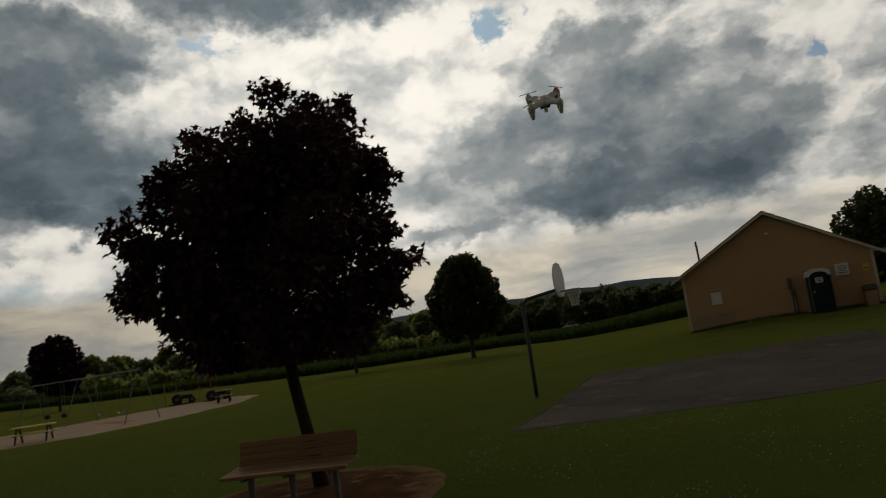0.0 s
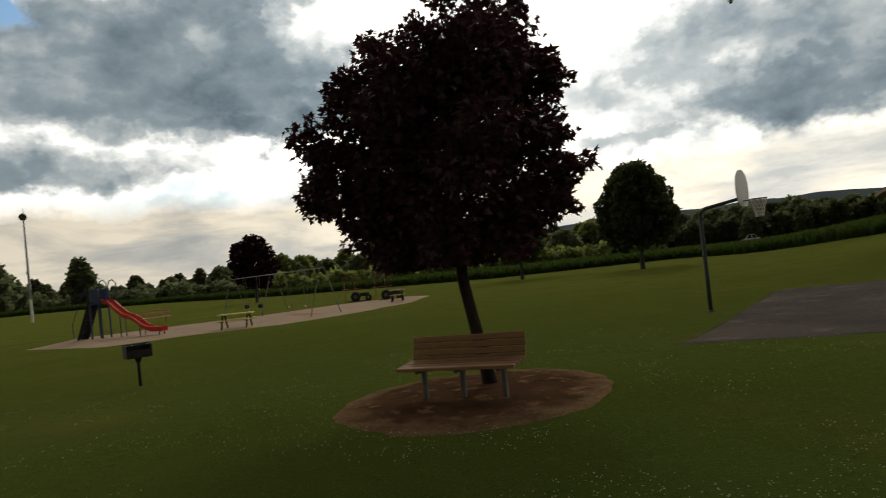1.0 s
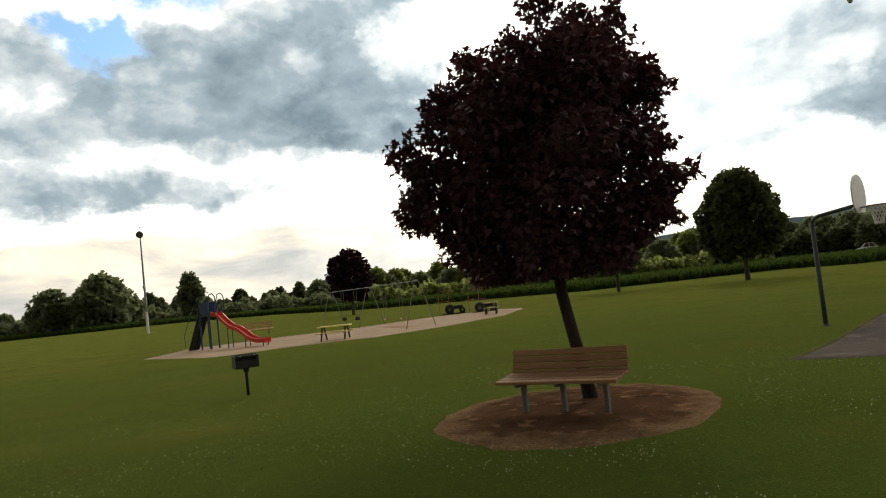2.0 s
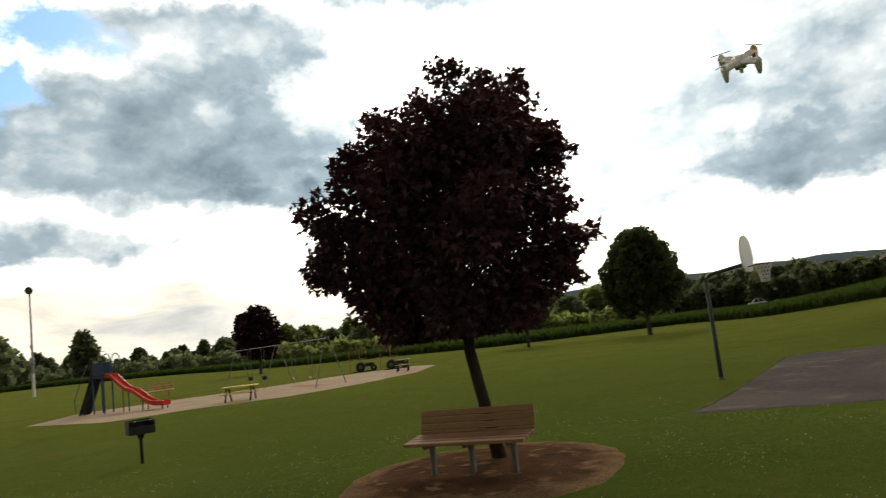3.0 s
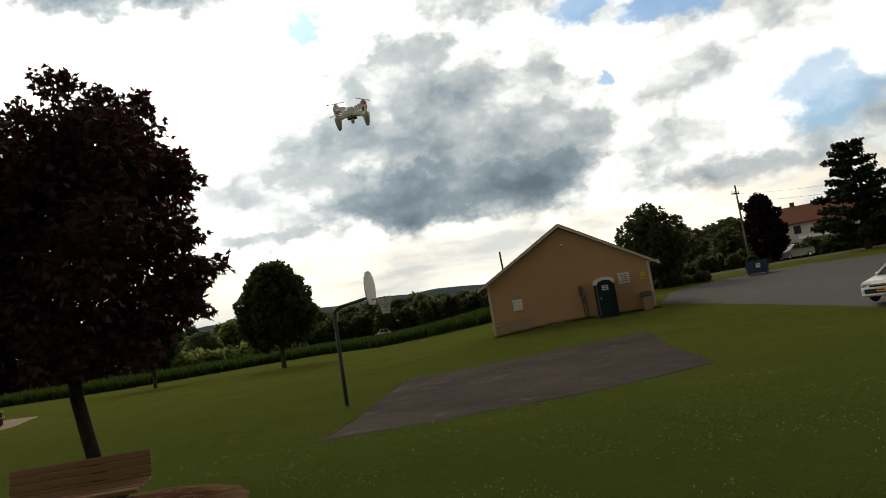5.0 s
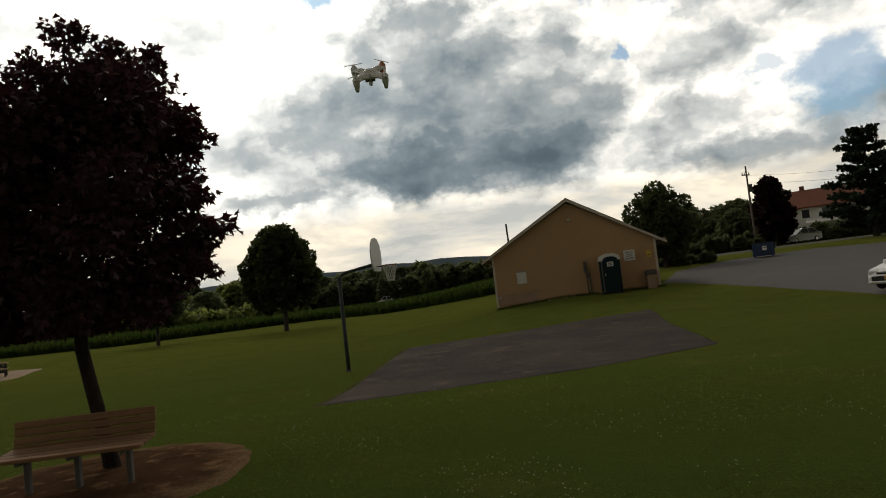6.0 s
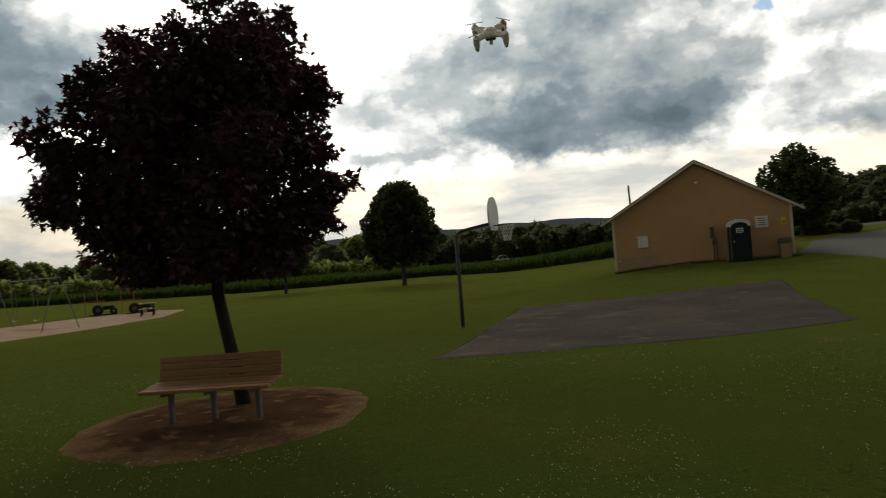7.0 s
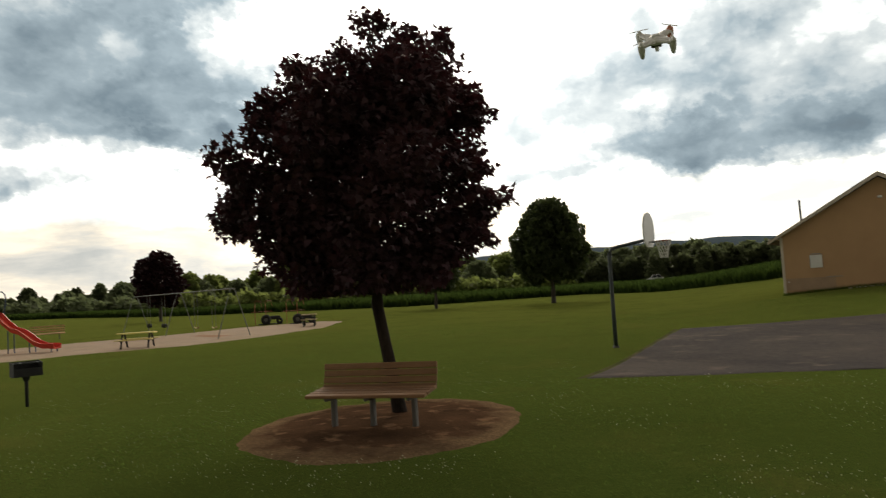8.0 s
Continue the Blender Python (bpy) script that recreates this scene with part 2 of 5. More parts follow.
def lawn_material():
    """Mown grass: broad patches, mowing drift, dry bits and fine blades of shade."""
    mat = bpy.data.materials.new("lawn")
    mat.use_nodes = True
    tree = mat.node_tree
    link = tree.links.new
    bsdf = tree.nodes["Principled BSDF"]
    pos = tree.nodes.new("ShaderNodeNewGeometry").outputs["Position"]

    def noisy(s, detail=4.0, rough=0.6):
        n = node(tree, "ShaderNodeTexNoise", Scale=s, Detail=detail, Roughness=rough)
        link(pos, n.inputs["Vector"])
        return n.outputs["Fac"]

    broad, patch, tuft, blade = noisy(0.06, 3), noisy(0.45, 6, 0.65), noisy(2.4, 6, 0.65), noisy(40.0, 4)
    col = ramp(tree, broad, [(0.3, (0.0166, 0.0370, 0.0081)), (0.5, (0.0239, 0.0439, 0.0099)), (0.7, (0.0350, 0.0516, 0.0117))])
    # light on the far lawn put into the colour: grass pales with distance
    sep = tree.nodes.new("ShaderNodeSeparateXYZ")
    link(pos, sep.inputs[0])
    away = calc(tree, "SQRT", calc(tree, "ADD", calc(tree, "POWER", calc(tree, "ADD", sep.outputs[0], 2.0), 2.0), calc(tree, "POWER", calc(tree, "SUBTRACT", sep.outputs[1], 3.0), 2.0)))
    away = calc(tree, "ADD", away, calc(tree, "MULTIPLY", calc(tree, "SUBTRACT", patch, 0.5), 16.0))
    far_light = calc(tree, "MULTIPLY", calc(tree, "SUBTRACT", away, 12.0), 0.029, clamp=True)
    col = mix(tree, far_light, col, (0.0681, 0.0843, 0.0180))
    f = calc(tree, "MULTIPLY", calc(tree, "SUBTRACT", patch, 0.48), 7.0, clamp=True)
    col = mix(tree, calc(tree, "MULTIPLY", f, 0.55), col, (0.0175, 0.0327, 0.0081))
    dry = noisy(0.22, 7, 0.68)
    f = calc(tree, "MULTIPLY", calc(tree, "SUBTRACT", dry, 0.53), 6.0, clamp=True)
    col = mix(tree, calc(tree, "MULTIPLY", f, 0.75), col, (0.0681, 0.0688, 0.0189))
    f = calc(tree, "MULTIPLY", calc(tree, "SUBTRACT", 0.45, dry), 6.0, clamp=True)
    col = mix(tree, calc(tree, "MULTIPLY", f, 0.65), col, (0.0184, 0.0378, 0.0081))
    f = calc(tree, "MULTIPLY", calc(tree, "SUBTRACT", tuft, 0.52), 5.0, clamp=True)
    col = mix(tree, calc(tree, "MULTIPLY", f, 0.45), col, (0.0156, 0.0310, 0.0072))
    f = calc(tree, "MULTIPLY", calc(tree, "SUBTRACT", 0.44, tuft), 5.0, clamp=True)
    col = mix(tree, calc(tree, "MULTIPLY", f, 0.4), col, (0.0662, 0.0791, 0.0216))
    clump = noisy(11.0, 5, 0.7)
    f = calc(tree, "MULTIPLY", calc(tree, "SUBTRACT", clump, 0.52), 6.0, clamp=True)
    col = mix(tree, calc(tree, "MULTIPLY", f, 0.5), col, (0.0156, 0.0292, 0.0072))
    f = calc(tree, "MULTIPLY", calc(tree, "SUBTRACT", 0.42, clump), 6.0, clamp=True)
    col = mix(tree, calc(tree, "MULTIPLY", f, 0.45), col, (0.0718, 0.0843, 0.0234))
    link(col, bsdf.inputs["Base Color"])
    bsdf.inputs["Roughness"].default_value = 0.9
    bsdf.inputs["Specular IOR Level"].default_value = 0.0
    bsdf.inputs["Sheen Weight"].default_value = 0.15
    bsdf.inputs["Sheen Roughness"].default_value = 0.4
    bsdf.inputs["Sheen Tint"].default_value = (0.80, 0.82, 0.16, 1)
    b = node(tree, "ShaderNodeBump", Strength=0.35, Distance=0.04)
    h = calc(tree, "ADD", calc(tree, "MULTIPLY", tuft, 0.8), blade)
    link(h, b.inputs["Height"])
    link(b.outputs[0], bsdf.inputs["Normal"])
    return mat


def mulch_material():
    """Dark mulch that gives way to a paler soil colour in its outer band."""
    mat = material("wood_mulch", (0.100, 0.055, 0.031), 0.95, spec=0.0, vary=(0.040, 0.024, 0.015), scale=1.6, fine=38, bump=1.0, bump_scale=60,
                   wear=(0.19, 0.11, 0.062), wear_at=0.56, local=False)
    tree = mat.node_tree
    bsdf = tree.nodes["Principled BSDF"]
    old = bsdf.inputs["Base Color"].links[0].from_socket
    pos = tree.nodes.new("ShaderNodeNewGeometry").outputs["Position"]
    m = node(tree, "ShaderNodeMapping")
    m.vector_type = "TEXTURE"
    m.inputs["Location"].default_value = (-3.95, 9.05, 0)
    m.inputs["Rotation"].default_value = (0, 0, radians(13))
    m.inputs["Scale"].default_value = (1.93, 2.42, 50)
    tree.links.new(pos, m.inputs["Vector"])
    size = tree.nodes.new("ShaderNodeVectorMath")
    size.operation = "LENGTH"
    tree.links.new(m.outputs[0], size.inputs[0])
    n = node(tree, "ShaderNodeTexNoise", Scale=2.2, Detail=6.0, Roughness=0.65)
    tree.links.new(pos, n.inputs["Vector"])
    # paler soil colour mixed in towards the bed's rim, with a noisy border
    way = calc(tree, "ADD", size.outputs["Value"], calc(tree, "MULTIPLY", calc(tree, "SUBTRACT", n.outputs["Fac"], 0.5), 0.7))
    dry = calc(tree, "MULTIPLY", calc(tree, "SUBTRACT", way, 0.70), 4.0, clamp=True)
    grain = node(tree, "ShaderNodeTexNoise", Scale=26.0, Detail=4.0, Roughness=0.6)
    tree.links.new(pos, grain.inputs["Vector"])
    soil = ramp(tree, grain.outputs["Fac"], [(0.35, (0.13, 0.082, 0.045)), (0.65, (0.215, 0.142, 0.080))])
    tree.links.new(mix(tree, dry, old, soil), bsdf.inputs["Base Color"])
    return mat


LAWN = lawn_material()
ASPHALT = material("asphalt", (0.076, 0.061, 0.051), 0.95, spec=0.05, vary=(0.036, 0.031, 0.030), scale=0.34, fine=9, bump=0.5, bump_scale=90, wear=(0.108, 0.084, 0.066), wear_at=0.57, local=False)
LOT = material("lot_asphalt", (0.105, 0.102, 0.098), 0.95, spec=0.15, vary=(0.10, 0.10, 0.10), scale=0.25, fine=14, bump=0.4, bump_scale=80, wear=(0.15, 0.15, 0.145), local=False)
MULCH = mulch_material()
CHIPS = material("play_chips", (0.36, 0.26, 0.18), 0.95, spec=0.15, vary=(0.27, 0.20, 0.135), scale=0.8, fine=30, bump=0.8, bump_scale=40, wear=(0.30, 0.185, 0.125), wear_at=0.60, local=False)
SCUFF = material("scuffed_red_soil", (0.30, 0.175, 0.115), 0.95, spec=0.0, vary=(0.34, 0.24, 0.17), scale=1.4, fine=25, bump=0.6, bump_scale=40, local=False)
EDGE_SOIL = material("dry_edge_soil", (0.120, 0.100, 0.058), 0.95, spec=0.0, vary=(0.040, 0.056, 0.016), scale=1.1, fine=20, bump=0.6, bump_scale=40, local=False)
BARK = material("dark_bark", (0.044, 0.034, 0.027), 0.95, spec=0.1, vary=(0.016, 0.013, 0.011), scale=5, fine=40, bump=1.0, bump_scale=30, stretch=(1, 1, 0.2))
BARK_GREY = material("grey_bark", (0.075, 0.062, 0.05), 0.95, vary=(0.04, 0.034, 0.03), scale=3, fine=20, bump=0.8, bump_scale=20, stretch=(1, 1, 0.25))
MAPLE = leaf_material("purple_maple_leaf", (0.046, 0.026, 0.032), (0.066, 0.031, 0.036), (0.085, 0.016, 0.020), 0.15, shine=0.12)
PURPLE = leaf_material("dark_purple_leaf", (0.024, 0.012, 0.014), (0.036, 0.016, 0.018), (0.045, 0.010, 0.014), 0.12)
GREEN_DARK = leaf_material("dark_green_leaf", (0.042, 0.054, 0.026), (0.056, 0.068, 0.030), (0.10, 0.13, 0.045), 0.33)
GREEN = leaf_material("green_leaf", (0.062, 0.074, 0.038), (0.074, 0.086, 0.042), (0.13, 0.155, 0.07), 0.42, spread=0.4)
# leaf green made lighter and yellower, sunlight put into its colour
GREEN_SUNLIT = leaf_material("sunlit_tone_leaf", (0.106, 0.130, 0.046), (0.130, 0.150, 0.052), (0.30, 0.36, 0.10), 0.5, spread=0.5)
# leaf green paled so that distance haze sits in the colour
GREEN_FAR = leaf_material("haze_paled_leaf", (0.108, 0.126, 0.070), (0.122, 0.140, 0.078), (0.22, 0.265, 0.125), 0.48, spread=0.35)
NEEDLE = leaf_material("conifer_needles", (0.020, 0.032, 0.018), (0.030, 0.042, 0.022), (0.03, 0.05, 0.02), 0.1)
CORN = leaf_material("crop_leaf", (0.032, 0.054, 0.016), (0.042, 0.064, 0.020), (0.08, 0.13, 0.025), 0.3, spread=0.5, shine=0.0)
BENCH_WOOD = material("weathered_plank", (0.29, 0.155, 0.072), 0.75, vary=(0.185, 0.095, 0.046), scale=3, fine=30, bump=0.3, bump_scale=50, per_piece=0.35, stretch=(0.25, 4, 4))
PALE_WOOD = material("bleached_plank", (0.46, 0.36, 0.22), 0.8, vary=(0.36, 0.27, 0.16), scale=3, fine=25, bump=0.2, per_piece=0.25, stretch=(0.3, 3, 3))
YELLOW_WOOD = material("yellow_painted_plank", (0.74, 0.62, 0.20), 0.7, vary=(0.62, 0.52, 0.18), scale=2, fine=20, per_piece=0.2, stretch=(0.3, 3, 3), wear=(0.5, 0.45, 0.33))
ORANGE_WOOD = material("orange_stained_plank", (0.56, 0.33, 0.17), 0.75, vary=(0.46, 0.26, 0.13), scale=2, fine=20, per_piece=0.25, stretch=(0.3, 3, 3))
CONCRETE = material("cast_grey_steel", (0.115, 0.108, 0.096), 0.7, vary=(0.095, 0.092, 0.084), scale=8, fine=50, bump=0.2)
GALV = material("galvanised_steel", (0.34, 0.35, 0.35), 0.5, 0.6, vary=(0.26, 0.27, 0.27), scale=5, fine=40)
SWING_STEEL = material("dull_grey_steel", (0.21, 0.225, 0.21), 0.6, 0.2, vary=(0.16, 0.17, 0.16), scale=4, fine=30)
POLE_WOOD = material("weathered_pole_wood", (0.20, 0.17, 0.14), 0.9, vary=(0.13, 0.11, 0.09), scale=2, fine=20, bump=0.5, bump_scale=20, stretch=(1, 1, 0.2))
POLE_PAINT = material("dark_painted_steel", (0.052, 0.066, 0.068), 0.5, 0.2, vary=(0.036, 0.046, 0.05), scale=3, fine=25, wear=(0.10, 0.085, 0.07), wear_at=0.68)
BLACK_IRON = material("sooty_black_iron", (0.020, 0.020, 0.019), 0.75, 0.2, vary=(0.011, 0.011, 0.011), scale=8, fine=50, wear=(0.05, 0.038, 0.03), wear_at=0.66)
BLACK_RUBBER = material("black_rubber", (0.022, 0.022, 0.022), 0.85, vary=(0.014, 0.014, 0.014), scale=6, fine=40)
RED_PLASTIC = material("red_plastic", (0.62, 0.055, 0.03), 0.42, vary=(0.52, 0.045, 0.028), scale=2, fine=20)
BLUE_PAINT = material("blue_paint", (0.022, 0.055, 0.14), 0.5, vary=(0.018, 0.042, 0.11), scale=2, fine=20)
ORANGE_PAINT = material("orange_paint", (0.34, 0.12, 0.05), 0.6, vary=(0.26, 0.09, 0.04), scale=3, fine=20)
WHITE_PAINT = material("white_paint", (0.74, 0.73, 0.70), 0.6, vary=(0.64, 0.63, 0.60), scale=3, fine=20)
BOARD_WHITE = material("backboard_white", (0.78, 0.78, 0.76), 0.5, vary=(0.68, 0.68, 0.66), scale=2, fine=18)
NET = material("net_cord", (0.72, 0.71, 0.68), 0.9, vary=(0.6, 0.59, 0.56), scale=10, fine=60)
STUCCO = material("tan_stucco", (0.49, 0.305, 0.162), 0.92, vary=(0.43, 0.265, 0.140), scale=0.9, fine=30, bump=0.35, bump_scale=55)
STUCCO_PATCH = material("bare_block_patch", (0.40, 0.275, 0.18), 0.92, vary=(0.33, 0.225, 0.15), scale=2, fine=20, bump=0.3)
TRIM = material("cream_trim", (0.60, 0.53, 0.44), 0.65, vary=(0.52, 0.455, 0.375), scale=3, fine=30)
ROOFING = material("grey_shingle", (0.14, 0.125, 0.115), 0.95, vary=(0.09, 0.082, 0.076), scale=2, fine=18, bump=0.6, bump_scale=14)
TOILET_TEAL = material("dark_teal_plastic", (0.006, 0.024, 0.027), 0.6, spec=0.2, vary=(0.004, 0.018, 0.021), scale=2, fine=15)
DUMP_BLUE = material("blue_steel_bin", (0.030, 0.062, 0.14), 0.5, vary=(0.024, 0.048, 0.11), scale=2, fine=15, wear=(0.08, 0.06, 0.05), wear_at=0.68)
YELLOW_SIGN = material("yellow_sign", (0.72, 0.50, 0.05), 0.5, vary=(0.62, 0.42, 0.05), scale=3, fine=15)
CAR_WHITE = material("white_car_paint", (0.74, 0.74, 0.74), 0.25, vary=(0.70, 0.70, 0.70), scale=2, fine=10)
CAR_SILVER = material("silver_car_paint", (0.45, 0.46, 0.47), 0.3, 0.4, vary=(0.40, 0.41, 0.42), scale=2, fine=10)
CAR_GLASS = material("car_glass", (0.018, 0.022, 0.025), 0.08, vary=(0.014, 0.017, 0.02), scale=1, fine=5)
CHROME = material("chrome", (0.65, 0.65, 0.66), 0.2, 0.95, vary=(0.55, 0.55, 0.56), scale=4, fine=30)
PLATE = material("orange_plate", (0.75, 0.33, 0.05), 0.5, vary=(0.68, 0.29, 0.05), scale=5, fine=30)
LAMP_GLASS = material("headlight_glass", (0.6, 0.62, 0.63), 0.15, vary=(0.5, 0.52, 0.53), scale=6, fine=30)
PANE = material("dark_window_pane", (0.03, 0.035, 0.04), 0.1, vary=(0.022, 0.026, 0.03), scale=1, fine=4)
HOUSE_WHITE = material("white_siding", (0.66, 0.65, 0.62), 0.7, vary=(0.58, 0.57, 0.54), scale=1, fine=10)
ROOF_RED = material("red_brown_roof", (0.20, 0.066, 0.036), 0.9, vary=(0.15, 0.05, 0.03), scale=1.2, fine=9, bump=0.5, bump_scale=8)
BAR_DARK = material("dark_lettering", (0.05, 0.06, 0.07), 0.6, vary=(0.04, 0.05, 0.06), scale=5, fine=20)
DRONE_WHITE = material("drone_white_plastic", (0.82, 0.81, 0.79), 0.45, vary=(0.70, 0.69, 0.67), scale=20, fine=90)
DRONE_RED = material("drone_red_plastic", (0.66, 0.27, 0.17), 0.45, vary=(0.58, 0.23, 0.15), scale=20, fine=90)
# the blue of distance haze is painted into the ridge's colour
HILL = material("hazed_wooded_hill", (0.085, 0.110, 0.130), 1.0, vary=(0.068, 0.092, 0.112), scale=0.006, fine=0.05, spec=0.0, local=False)
CLOVER = material("clover_blossom", (0.60, 0.60, 0.42), 0.9, vary=(0.46, 0.46, 0.30), scale=9, fine=30, local=False)
BLADE = leaf_material("grass_blade", (0.050, 0.080, 0.016), (0.062, 0.092, 0.020), (0.15, 0.22, 0.045), 0.55, spread=0.5, shine=0.0)

# ---------------------------------------------------------------- building blocks
Z = Vector((0, 0, 1))


def thing(name, x, y, z, turn=0.0, label="", category="", group="", kind=""):
    """An Empty at the base of a thing, turned about z."""
    ob = new(name)
    ob.empty_display_size = 0.1
    ob.matrix_world = pose(x, y, z, 0, 0, turn)
    return tagged(ob, label, category, group, kind)


def part(name, bm, mat, parent=None, label="", kind="", smooth=False):
    """Links a bmesh as ONE mesh object, under a thing or a part."""
    me = bpy.data.meshes.new(name)
    bm.to_mesh(me)
    bm.free()
    return part_of(name, me, mat, parent, label, kind, smooth)


def part_of(name, me, mat, parent=None, label="", kind="", smooth=False):
    if not me.materials:
        me.materials.append(mat)
    if smooth:
        me.polygons.foreach_set("use_smooth", [True] * len(me.polygons))
    ob = new(name, me)
    if parent is not None:
        ob.parent = parent
    return tagged(ob, label, "", "", kind)


def box(cx, cy, cz, sx, sy, sz, turn=(0, 0, 0), bevel=0.0, bm=None):
    bm = bm or bmesh.new()
    m = pose(cx, cy, cz, *turn) @ Matrix.Diagonal((sx, sy, sz, 1))
    made = bmesh.ops.create_cube(bm, size=1.0, matrix=m)
    if bevel:
        edges = {e for v in made["verts"] for e in v.link_edges}
        bmesh.ops.bevel(bm, geom=list(edges), offset=bevel, segments=1, affect="EDGES")
    return bm


def sweep(points, radii, sides=10, bm=None, cap=True, flat=1.0):
    """A round bar along points, with a radius at each."""
    bm = bm or bmesh.new()
    pts = [Vector(p) for p in points]
    radii = radii if isinstance(radii, (list, tuple)) else [radii] * len(pts)
    rings = []
    for i, p in enumerate(pts):
        way = (pts[min(i + 1, len(pts) - 1)] - pts[max(i - 1, 0)]).normalized()
        side = way.cross(Z if abs(way.z) < 0.9 else Vector((0, 1, 0))).normalized()
        up = side.cross(way)
        rings.append([bm.verts.new(p + radii[i] * (math.cos(a) * side + flat * math.sin(a) * up))
                      for a in (2 * math.pi * k / sides for k in range(sides))])
    for a, b in zip(rings, rings[1:]):
        for k in range(sides):
            bm.faces.new((a[k], a[(k + 1) % sides], b[(k + 1) % sides], b[k]))
    if cap:
        bm.faces.new(rings[0])
        bm.faces.new(list(reversed(rings[-1])))
    bmesh.ops.recalc_face_normals(bm, faces=bm.faces)
    return bm


def ring(cx, cy, cz, big, small, axis="z", n=24, m=8, bm=None):
    """A torus round an axis."""
    bm = bm or bmesh.new()
    rows = []
    for i in range(n):
        a = 2 * math.pi * i / n
        row = []
        for j in range(m):
            b = 2 * math.pi * j / m
            u, v, w = (big + small * math.cos(b)) * math.cos(a), (big + small * math.cos(b)) * math.sin(a), small * math.sin(b)
            q = {"z": (u, v, w), "y": (u, w, v), "x": (w, u, v)}[axis]
            row.append(bm.verts.new((cx + q[0], cy + q[1], cz + q[2])))
        rows.append(row)
    for i in range(n):
        for j in range(m):
            a, b = rows[i], rows[(i + 1) % n]
            bm.faces.new((a[j], b[j], b[(j + 1) % m], a[(j + 1) % m]))
    bmesh.ops.recalc_face_normals(bm, faces=bm.faces)
    return bm


def prism(outline, depth, at=(0, 0, 0), axis="y", bm=None):
    """A flat outline (u, v) made depth thick; axis y: u to x, v to z; axis z: u to x, v to y; axis x: u to y, v to z."""
    bm = bm or bmesh.new()
    sides = []
    for s in (-depth / 2, depth / 2):
        row = []
        for u, v in outline:
            q = {"y": (u, s, v), "z": (u, v, s), "x": (s, u, v)}[axis]
            row.append(bm.verts.new((at[0] + q[0], at[1] + q[1], at[2] + q[2])))
        sides.append(row)
    n = len(outline)
    for k in range(n):
        bm.faces.new((sides[0][k], sides[0][(k + 1) % n], sides[1][(k + 1) % n], sides[1][k]))
    bm.faces.new(sides[0])
    bm.faces.new(list(reversed(sides[1])))
    bmesh.ops.recalc_face_normals(bm, faces=bm.faces)
    return bm


def mesh_from(name, verts, faces):
    me = bpy.data.meshes.new(name)
    me.from_pydata([tuple(v) for v in verts], [], faces)
    me.update()
    return me


# ---------------------------------------------------------------- the ground
def ease(a, b, v):
    u = min(1.0, max(0.0, (v - a) / (b - a)))
    return u * u * (3 - 2 * u)


def ground_z(x, y):
    """The lie of the park: a low knoll under the bench, a dip beyond it, a rise towards the car park."""
    r, az = math.hypot(x, y), math.degrees(math.atan2(-x, y))
    z = -0.3 * ease(9, 18, r) + 0.3 * ease(38, 58, r)
    right = ease(3, -15, az) * (1 - ease(-60, -100, az))
    left = ease(36, 56, az) * (1 - ease(80, 120, az))
    z += right * (0.88 * ease(25, 41, r) + 1.5 * ease(41, 84, r))
    return z + left * 1.0 * ease(85, 150, r)


def build_ground():
    radii = [0.0] + [2.0 * 1.085 ** k for k in range(90)]
    spokes = 192
    verts, faces = [(0, 0, 0)], []
    for r in radii[1:]:
        for k in range(spokes):
            a = 2 * math.pi * k / spokes
            x, y = r * math.sin(a), r * math.cos(a)
            rough = 0.012 * noise.noise((x * 0.35, y * 0.35, 0)) if r < 120 else 0
            verts.append((x, y, ground_z(x, y) + rough))
    for k in range(spokes):
        faces.append((0, 1 + (k + 1) % spokes, 1 + k))
    for i in range(1, len(radii) - 1):
        a, b = 1 + (i - 1) * spokes, 1 + i * spokes
        for k in range(spokes):
            n = (k + 1) % spokes
            faces.append((a + k, a + n, b + n, b + k))
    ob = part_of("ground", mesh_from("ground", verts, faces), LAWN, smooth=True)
    tagged(ob, "mown green park lawn with clover, gently rolling", "lawn", kind="structure")


def along(line, s):
    """The point at share s of a polyline."""
    lens = [math.dist(a, b) for a, b in zip(line, line[1:])]
    want = s * sum(lens)
    for (a, b), d in zip(zip(line, line[1:]), lens):
        if want <= d:
            return tuple(p + (q - p) * want / d for p, q in zip(a, b))
        want -= d
    return line[-1]


def sheet(name, near, far, lift, mat, nu, nv, wobble=0.0, seed=0.0, dome=0.0):
    """Ground cover between a near and a far edge, lying on the lawn with a thin rim."""
    verts, faces = [], []
    for j in range(nv + 1):
        for i in range(nu + 1):
            (ax, ay), (bx, by) = along(near, i / nu), along(far, i / nu)
            v = j / nv
            x, y = ax + (bx - ax) * v, ay + (by - ay) * v
            if i in (0, nu) or j in (0, nv):
                x += wobble * noise.noise((x * 0.8, y * 0.8, seed))
                y += wobble * noise.noise((x * 0.8, y * 0.8, seed + 5))
            edge = min(i, nu - i) / nu * min(j, nv - j) / nv
            rim = -0.03 if i in (0, nu) or j in (0, nv) else lift + dome * min(1.0, edge * 8)
            verts.append((x, y, ground_z(x, y) + rim))
    w = nu + 1
    for j in range(nv):
        for i in range(nu):
            faces.append((j * w + i, j * w + i + 1, (j + 1) * w + i + 1, (j + 1) * w + i))
    return part_of(name, mesh_from(name, verts, faces), mat, smooth=True)


